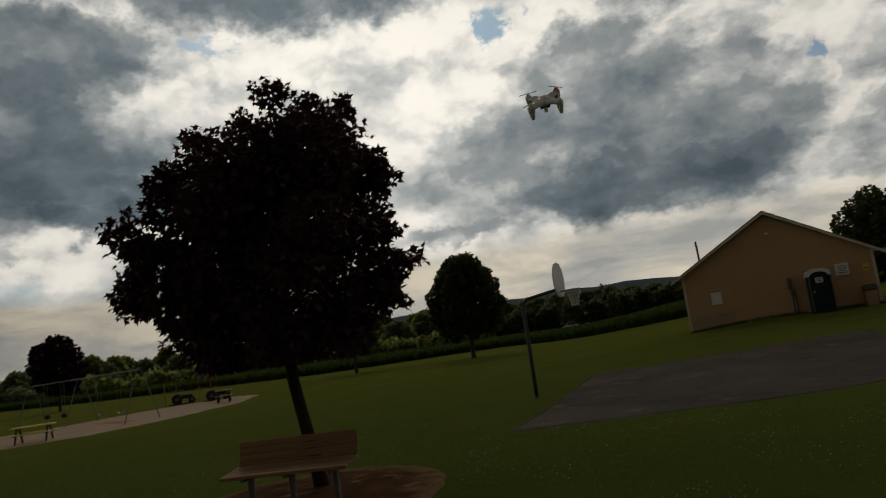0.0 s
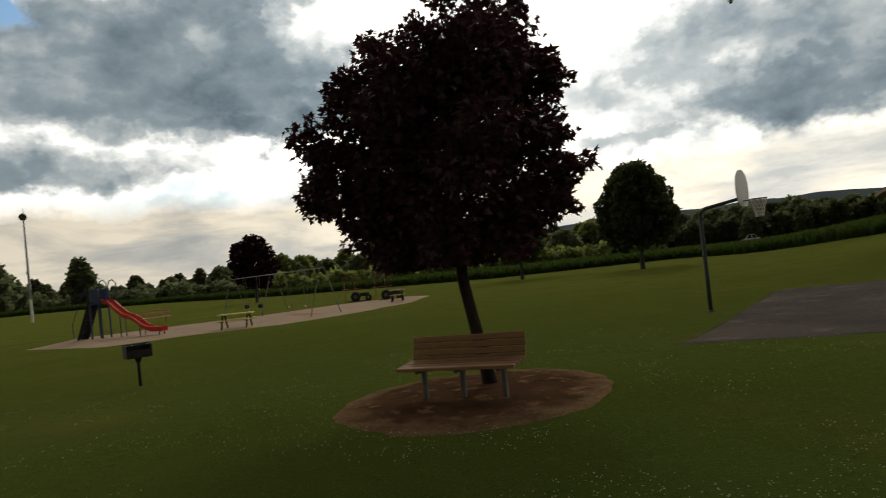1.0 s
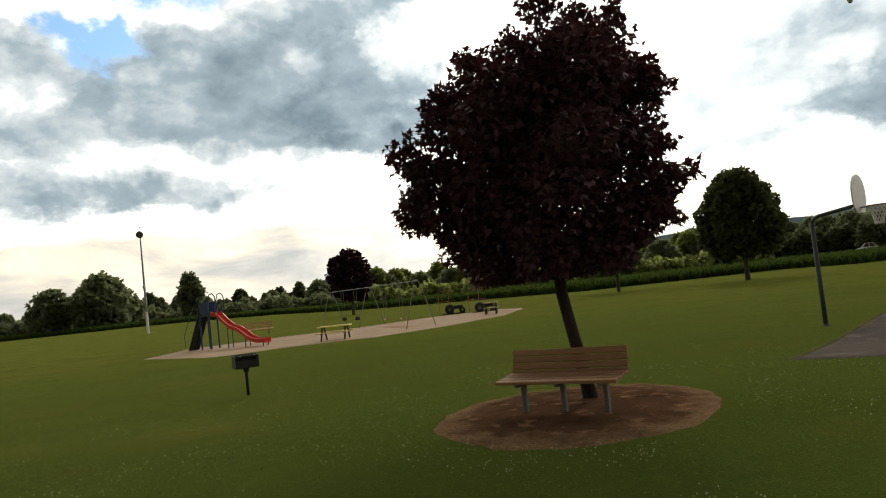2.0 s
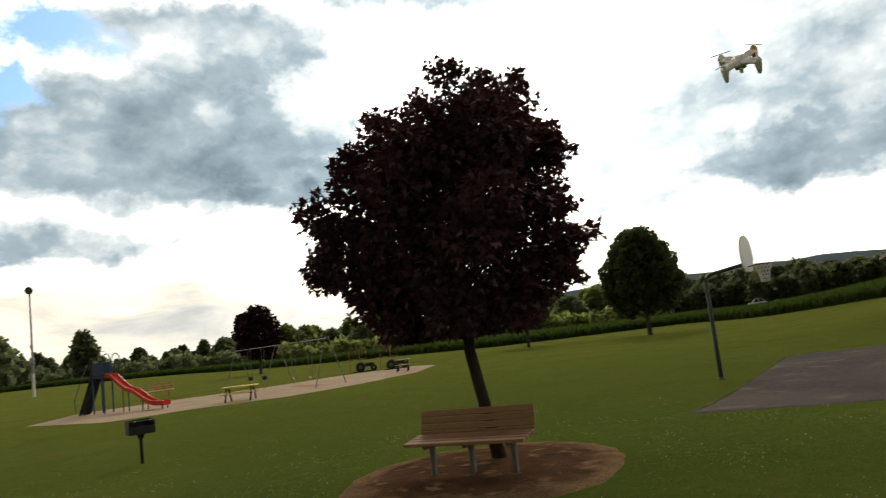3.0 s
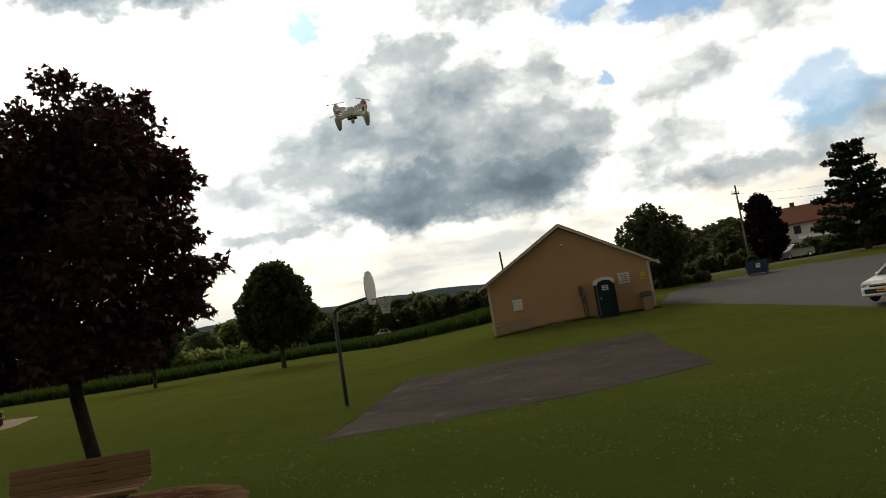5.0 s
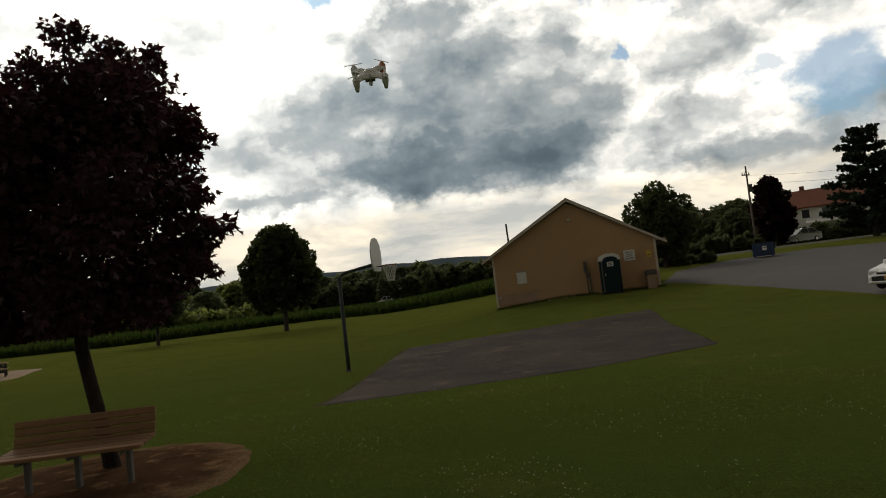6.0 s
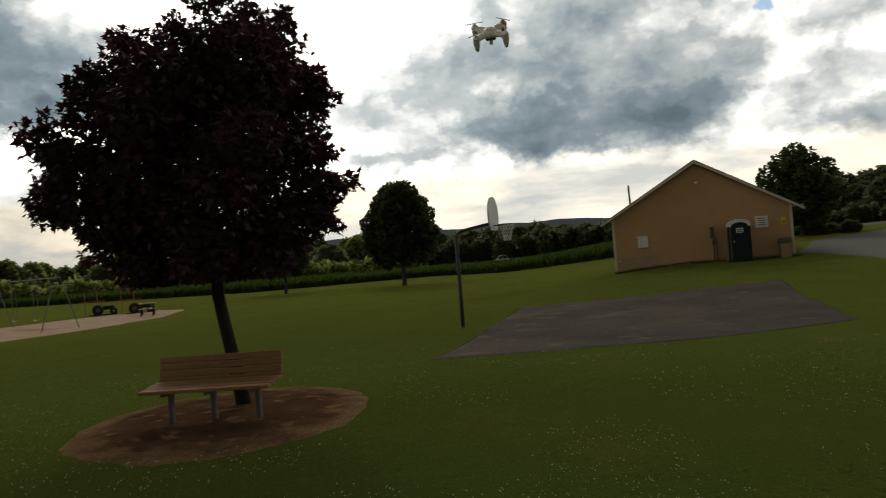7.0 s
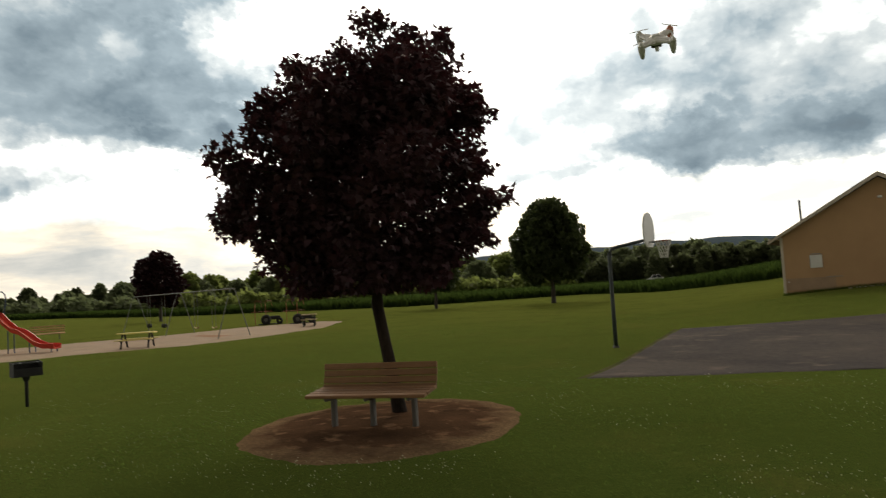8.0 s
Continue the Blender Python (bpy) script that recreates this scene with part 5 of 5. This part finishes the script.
# ---------------------------------------------------------------- field light, lane, car park
def build_floodlight(x, y):
    z = ground_z(x, y)
    f = thing("floodlight_pole", x, y, z, 40, "tall pale floodlight pole on the open field", "light pole")
    part("pole", sweep([(0, 0, -0.5), (0, 0, 5), (0, 0, 13.6)], [0.19, 0.16, 0.10], 12), GALV, f, smooth=True)
    part("sleeve", sweep([(0, 0, 0), (0, 0, 3.0)], [0.19, 0.185], 12), WHITE_PAINT, f, "white painted lower sleeve")
    part("box", box(0, -0.3, 4.6, 0.5, 0.35, 0.8, bevel=0.04), GALV, f)
    part("box", box(0, -0.25, 6.4, 0.3, 0.3, 0.4, bevel=0.04), GALV, f)
    head = part("lamp_head", sweep([(0.0, -0.35, 13.6), (0, -0.1, 13.75), (0, 0.25, 13.9)], [0.48, 0.44, 0.2], 16), CONCRETE, f, "round floodlight head")
    part("bracket", sweep([(0, 0, 13.0), (0, 0.1, 13.9)], 0.08, 8), GALV, head)
    part("spike", sweep([(0, 0.1, 14.2), (0, 0.1, 14.8)], 0.03, 6), GALV, head)


build_floodlight(-86.8, 60.1)


def build_utility_pole(x, y):
    p = thing("utility_pole", x, y, ground_z(x, y), 20, "weathered wooden utility pole with crossarm", "utility pole")
    part("pole", sweep([(0, 0, -0.5), (0, 0, 4), (0, 0, 8.6)], [0.13, 0.11, 0.08], 10), POLE_WOOD, p)
    part("crossarm", box(0, 0.12, 7.7, 1.1, 0.1, 0.12, bevel=0.01), POLE_WOOD, p)
    for k in (-0.45, -0.15, 0.15, 0.45):
        part("insulator", sweep([(k, 0.12, 7.75), (k, 0.12, 7.98)], [0.05, 0.035], 8), GALV, p)
    part("transformer", sweep([(0.3, 0, 5.9), (0.3, 0, 6.7)], 0.2, 12), CONCRETE, p, "grey pole transformer")
    part("strap", box(0.14, 0, 6.3, 0.3, 0.1, 0.1), GALV, p)


build_utility_pole(36.9, 70.8)


def build_wire(name, a, b, sag, label):
    pts = []
    for k in range(25):
        s = k / 24
        p = Vector(a).lerp(Vector(b), s)
        p.z -= sag * 4 * s * (1 - s)
        pts.append(p)
    tagged(part(name, sweep(pts, 0.012, 5), BLACK_RUBBER), label, "cable")


build_wire("overhead_cable", (36.9, 70.8, 10.0), (62, 60, 10.6), 1.2, "black overhead cable from the utility pole")
build_wire("overhead_cable", (36.9, 70.8, 9.2), (62, 60, 9.6), 1.2, "black overhead cable from the utility pole")


def build_dumpster(x, y, turn):
    d = thing("dumpster", x, y, ground_z(x, y) + 0.02, turn, "blue steel rubbish skip on the car park edge", "dumpster")
    d.matrix_world = d.matrix_world @ Matrix.Diagonal((0.88, 0.9, 0.8, 1))
    part("body", prism([(-0.62, 0.12), (0.62, 0.12), (0.80, 1.18), (-0.72, 1.32)], 1.75, (0, 0, 0), "x"), DUMP_BLUE, d)
    for k in range(4):
        part("rib", box(-0.72 + 0.48 * k, -0.76, 0.72, 0.07, 0.08, 1.0, (-8, 0, 0)), DUMP_BLUE, d)
    part("lid", prism([(-0.74, 1.33), (0.82, 1.19), (0.84, 1.24), (-0.74, 1.39)], 1.82, (0, 0, 0), "x"), BLACK_RUBBER, d, "black plastic lid")
    part("side_pocket", box(-0.93, 0, 0.8, 0.1, 0.9, 0.16), DUMP_BLUE, d)
    part("side_pocket", box(0.93, 0, 0.8, 0.1, 0.9, 0.16), DUMP_BLUE, d)
    sign = part("plate", box(0.1, -0.80, 0.85, 0.34, 0.02, 0.4, (-8, 0, 0)), WHITE_PAINT, d, "pale label plate")
    part("text_bar", box(0.1, -0.816, 0.88, 0.24, 0.012, 0.06, (-8, 0, 0)), BAR_DARK, sign)
    for sx in (-0.7, 0.7):
        part("skid", box(sx, 0, 0.06, 0.14, 1.2, 0.14), DUMP_BLUE, d)


build_dumpster(27.8, 52.4, -28)


def build_car(name, x, y, turn, paint, label, tall=1.0, size=1.0):
    """A parked car, its nose towards -x before turning."""
    c = thing(name, x, y, ground_z(x, y) + 0.025, turn, label, "car")
    c.matrix_world = c.matrix_world @ Matrix.Scale(size, 4)
    side = [(-2.22, 0.30), (-2.25, 0.48), (-2.18, 0.66), (-1.95, 0.78), (-1.05, 0.92), (-0.8, 0.95), (1.35, 0.96), (2.1, 0.94), (2.22, 0.80), (2.22, 0.40), (2.15, 0.28), (1.8, 0.24), (-1.9, 0.22)]
    bm = bmesh.new()
    rows = []
    for s, inset in ((-0.86, 0.10), (-0.80, 0.0), (0.80, 0.0), (0.86, 0.10)):
        rows.append([bm.verts.new((u * (1 - inset * 0.18), s - (0.10 * (s / 0.86) if abs(u) > 1.9 else 0), v * tall if v > 0.5 else v)) for u, v in side])
    n = len(side)
    for a, b in zip(rows, rows[1:]):
        for k in range(n):
            bm.faces.new((a[k], a[(k + 1) % n], b[(k + 1) % n], b[k]))
    bm.faces.new(rows[0])
    bm.faces.new(rows[-1])
    bmesh.ops.recalc_face_normals(bm, faces=bm.faces)
    body = part("body", bm, paint, c)

    def cabin(zb, zt, grow):
        out = bmesh.new()
        low = [(-1.08, -0.76), (1.75, -0.74), (1.75, 0.74), (-1.08, 0.76)]
        high = [(-0.28, -0.58), (1.15, -0.57), (1.15, 0.57), (-0.28, 0.58)]
        a = [out.verts.new((u * grow, v * grow, zb)) for u, v in low]
        b = [out.verts.new((u * grow, v * grow, zt)) for u, v in high]
        for k in range(4):
            out.faces.new((a[k], a[(k + 1) % 4], b[(k + 1) % 4], b[k]))
        out.faces.new(list(reversed(a)))
        out.faces.new(b)
        bmesh.ops.recalc_face_normals(out, faces=out.faces)
        return out

    part("windows", cabin(0.93 * tall, 1.40 * tall, 1.0), CAR_GLASS, c, "dark tinted glass")
    part("roof", box(0.44, 0, 1.425 * tall, 1.50, 1.16, 0.07, bevel=0.03), paint, c)
    for sy in (-1, 1):
        for (x0, z0), (x1, z1) in (((-1.10, 0.93), (-0.28, 1.42)), ((0.42, 0.95), (0.42, 1.42)), ((1.76, 0.95), (1.16, 1.42))):
            part("pillar", sweep([(x0, sy * 0.755, z0 * tall), (x1, sy * 0.585, z1 * tall)], 0.045, 6), paint, c)
        part("headlight", box(-2.07, sy * 0.60, 0.67 * tall, 0.28, 0.34, 0.15, (0, -20, sy * 18), bevel=0.04), LAMP_GLASS, body, "clear headlight")
        part("mirror", box(-0.75, sy * 0.90, 0.98 * tall, 0.12, 0.18, 0.13, bevel=0.03), paint, body)
        for wx in (-1.40, 1.38):
            w = thing("wheel", wx, sy * 0.78, 0.32)
            w.parent = c
            part("tyre", ring(0, 0, 0, 0.24, 0.085, "y", 24, 8), BLACK_RUBBER, w)
            part("rim", sweep([(0, -0.06, 0), (0, 0.06, 0)], 0.18, 16), CHROME, w)
    part("grille", box(-2.225, 0, 0.62, 0.05, 0.86, 0.09, bevel=0.02), BLACK_RUBBER, body)
    part("grille_bar", box(-2.255, 0, 0.635, 0.02, 0.80, 0.02, bevel=0.004), CHROME, body)
    part("bumper_lip", box(-2.225, 0, 0.30, 0.10, 1.50, 0.08, bevel=0.03), paint, body)
    part("lower_grille", box(-2.235, 0, 0.43, 0.05, 1.24, 0.17, bevel=0.02), BLACK_RUBBER, body)
    plate = part("number_plate", box(-2.262, 0, 0.46, 0.02, 0.32, 0.13, bevel=0.003), PLATE, body, "orange number plate")
    part("text_bar", box(-2.275, 0, 0.46, 0.01, 0.22, 0.05), BAR_DARK, plate)
    return c


build_car("white_car", 18.95, 24.6, 24, CAR_WHITE, "white saloon car parked on the asphalt")
build_car("silver_car", 42.3, 71.6, 8, CAR_SILVER, "silver estate car parked on the lane before the house", 1.15, 0.88)


def build_house(x, y, turn):
    h = thing("house", x, y, ground_z(x, y), turn, "white sided house with a red-brown roof", "house")
    part("wall", box(0, 0, 2.2, 9.0, 7.0, 5.4), HOUSE_WHITE, h)
    for sx in (-1, 1):
        part("gable_wall", prism([(-3.5, 4.9), (3.5, 4.9), (0, 7.1)], 0.2, (sx * 4.4, 0, 0), "x"), HOUSE_WHITE, h)
    for sy in (-1, 1):
        roof = part("roof_slope", prism([(0, 7.15), (sy * 4.0, 4.65), (sy * 4.0, 4.83), (0, 7.35)], 9.8, (0, 0, 0), "x"), ROOF_RED, h)
    part("chimney", box(-3.2, 0.6, 7.2, 0.6, 0.6, 1.5, bevel=0.03), ROOF_RED, h)
    for wx in (-3.0, -0.6, 1.8):
        for wz in (1.5, 3.9):
            w = part("window_surround", box(wx, -3.53, wz, 1.15, 0.08, 1.35, bevel=0.01), WHITE_PAINT, h)
            part("pane", box(wx, -3.58, wz, 0.9, 0.03, 1.1), PANE, w)
    part("porch_roof", prism([(-3.4, 3.0), (-6.2, 2.5), (-6.2, 2.65), (-3.4, 3.2)], 8.0, (1.0, 0, 0), "x"), WHITE_PAINT, h, "pale porch roof")
    for px in (-2.6, 1.0, 4.6):
        part("porch_post", box(px, -6.0, 1.0, 0.14, 0.14, 3.2), WHITE_PAINT, h)


build_house(59.0, 92.0, -33)

# vehicles and sheds far off beyond the corn
build_car("far_van", -3.4, 139, 5, CAR_WHITE, "white van parked beyond the corn field", 1.7, 0.75)
build_car("far_car", -0.2, 141, 10, CAR_WHITE, "pale car parked beyond the corn field", 1.0, 0.7)


# ---------------------------------------------------------------- quadcopter
def build_quadcopter(x, y, z, turn):
    q = thing("quadcopter", x, y, z, turn, "small white and red toy quadcopter hovering in the air", "drone")
    q.rotation_euler = (radians(40), radians(-3), radians(turn))
    q.scale = (1.15, 1.15, 1.15)
    hull = bmesh.new()
    bmesh.ops.create_uvsphere(hull, u_segments=16, v_segments=10, radius=1.0, matrix=Matrix.Diagonal((0.056, 0.050, 0.028, 1)))
    body = part("body", hull, DRONE_WHITE, q, smooth=True)
    part("canopy", box(0, 0, 0.022, 0.05, 0.04, 0.02, bevel=0.008), DRONE_WHITE, body)
    part("battery", box(0, 0, -0.028, 0.060, 0.042, 0.026, bevel=0.005), CONCRETE, body, "grey battery pack")
    part("camera_pod", sweep([(0, -0.03, -0.030), (0, -0.034, -0.056)], [0.013, 0.010], 10), DRONE_WHITE, body)
    for k, (sx, sy) in enumerate(((-1, -1), (1, -1), (1, 1), (-1, 1))):
        tip = (sx * 0.085, sy * 0.085, 0.004)
        red = DRONE_RED if k == 2 else DRONE_WHITE
        arm = part("arm", sweep([(sx * 0.02, sy * 0.02, 0), (sx * 0.055, sy * 0.055, 0.008), tip], [0.034, 0.026, 0.021], 10, flat=0.6), DRONE_WHITE, q)
        part("motor_pod", sweep([(tip[0], tip[1], 0.034), (tip[0], tip[1], 0.016), (tip[0], tip[1], -0.016), (tip[0], tip[1], -0.056)], [0.008, 0.021, 0.020, 0.012], 12), red, arm)
        part("propeller", box(tip[0], tip[1], 0.038, 0.11, 0.008, 0.002, (0, 0, 35 + 50 * k)), DRONE_WHITE, arm)
        part("foot", sweep([(tip[0], tip[1], -0.056), (tip[0], tip[1], -0.064)], [0.012, 0.008], 8), CONCRETE, arm)


build_quadcopter(-0.03, 4.79, 3.33, 1)


# ---------------------------------------------------------------- grass and clover near the camera
def build_grass():
    rng = np.random.default_rng(70)
    n = 210000
    r = 0.15 + 40.0 * rng.random(n) ** 1.1
    a = np.radians(-180 + 360 * rng.random(n) ** 1.0)
    a = np.where(rng.random(n) < 0.55, np.radians(-70 + 160 * rng.random(n)), a)
    x, y = -r * np.sin(a), r * np.cos(a)
    bed = ((x + 3.92) / 2.0) ** 2 + ((y - 9.15) / 2.32) ** 2 > 0.95
    rim = [(-1.98, 14.35), (7.68, 17.28), (10.4, 29.4), (0.08, 28.02)]
    inside = np.ones(n, bool)
    for (ax, ay), (bx, by) in zip(rim, rim[1:] + rim[:1]):
        inside &= (bx - ax) * (y - ay) - (by - ay) * (x - ax) > 0
    keep = bed & ~inside & (x < 15.5)
    x, y = x[keep], y[keep]
    n = len(x)
    z = np.array([ground_z(px, py) for px, py in zip(x, y)])
    h = 0.007 + 0.015 * rng.random(n)
    t = rng.random(n) * 6.28
    w = (0.005 + 0.005 * rng.random(n)) * (0.6 + np.hypot(x, y) / 14)
    lean = rng.normal(size=(n, 2)) * 0.03
    p0 = np.stack([x - w * np.cos(t), y - w * np.sin(t), z - 0.005], 1)
    p1 = np.stack([x + w * np.cos(t), y + w * np.sin(t), z - 0.005], 1)
    p2 = np.stack([x + lean[:, 0], y + lean[:, 1], z + h], 1)
    verts = np.stack([p0, p1, p2], 1).reshape(-1, 3)
    me = bpy.data.meshes.new("grass_blades")
    me.vertices.add(3 * n)
    me.vertices.foreach_set("co", verts.astype(np.float32).ravel())
    me.loops.add(3 * n)
    me.loops.foreach_set("vertex_index", np.arange(3 * n, dtype=np.int32))
    me.polygons.add(n)
    me.polygons.foreach_set("loop_start", np.arange(0, 3 * n, 3, dtype=np.int32))
    me.update(calc_edges=True)
    tagged(part_of("grass_blades", me, BLADE), "short green grass blades of the lawn", "grass", kind="stuff")

    verts, faces = [], []
    for k in range(8500):
        patch = rng.random() ** 0.5
        r = 5.0 + 14 * rng.random() ** 1.2
        a = radians(-38 + 112 * rng.random())
        x, y = -r * math.sin(a), r * math.cos(a)
        if noise.noise((x * 0.7, y * 0.7, 4)) < 0.25 * patch - 0.12:
            continue
        if ((x + 3.92) / 2.0) ** 2 + ((y - 9.15) / 2.32) ** 2 < 1.05 or (y > 14.0 and x > -2.2):
            continue
        s = 0.003 + 0.0045 * rng.random()
        z = ground_z(x, y) + 0.05 + 0.04 * rng.random()
        b = len(verts)
        verts += [(x + s, y, z), (x, y + s, z), (x - s, y, z), (x, y - s, z), (x, y, z + s), (x, y, z - s)]
        for i, j in ((0, 1), (1, 2), (2, 3), (3, 0)):
            faces += [(b + i, b + j, b + 4), (b + j, b + i, b + 5)]
    tagged(part_of("clover_blossoms", mesh_from("clover_blossoms", verts, faces), CLOVER), "scattered white clover blossoms in the lawn", "flowers", kind="stuff")


build_grass()
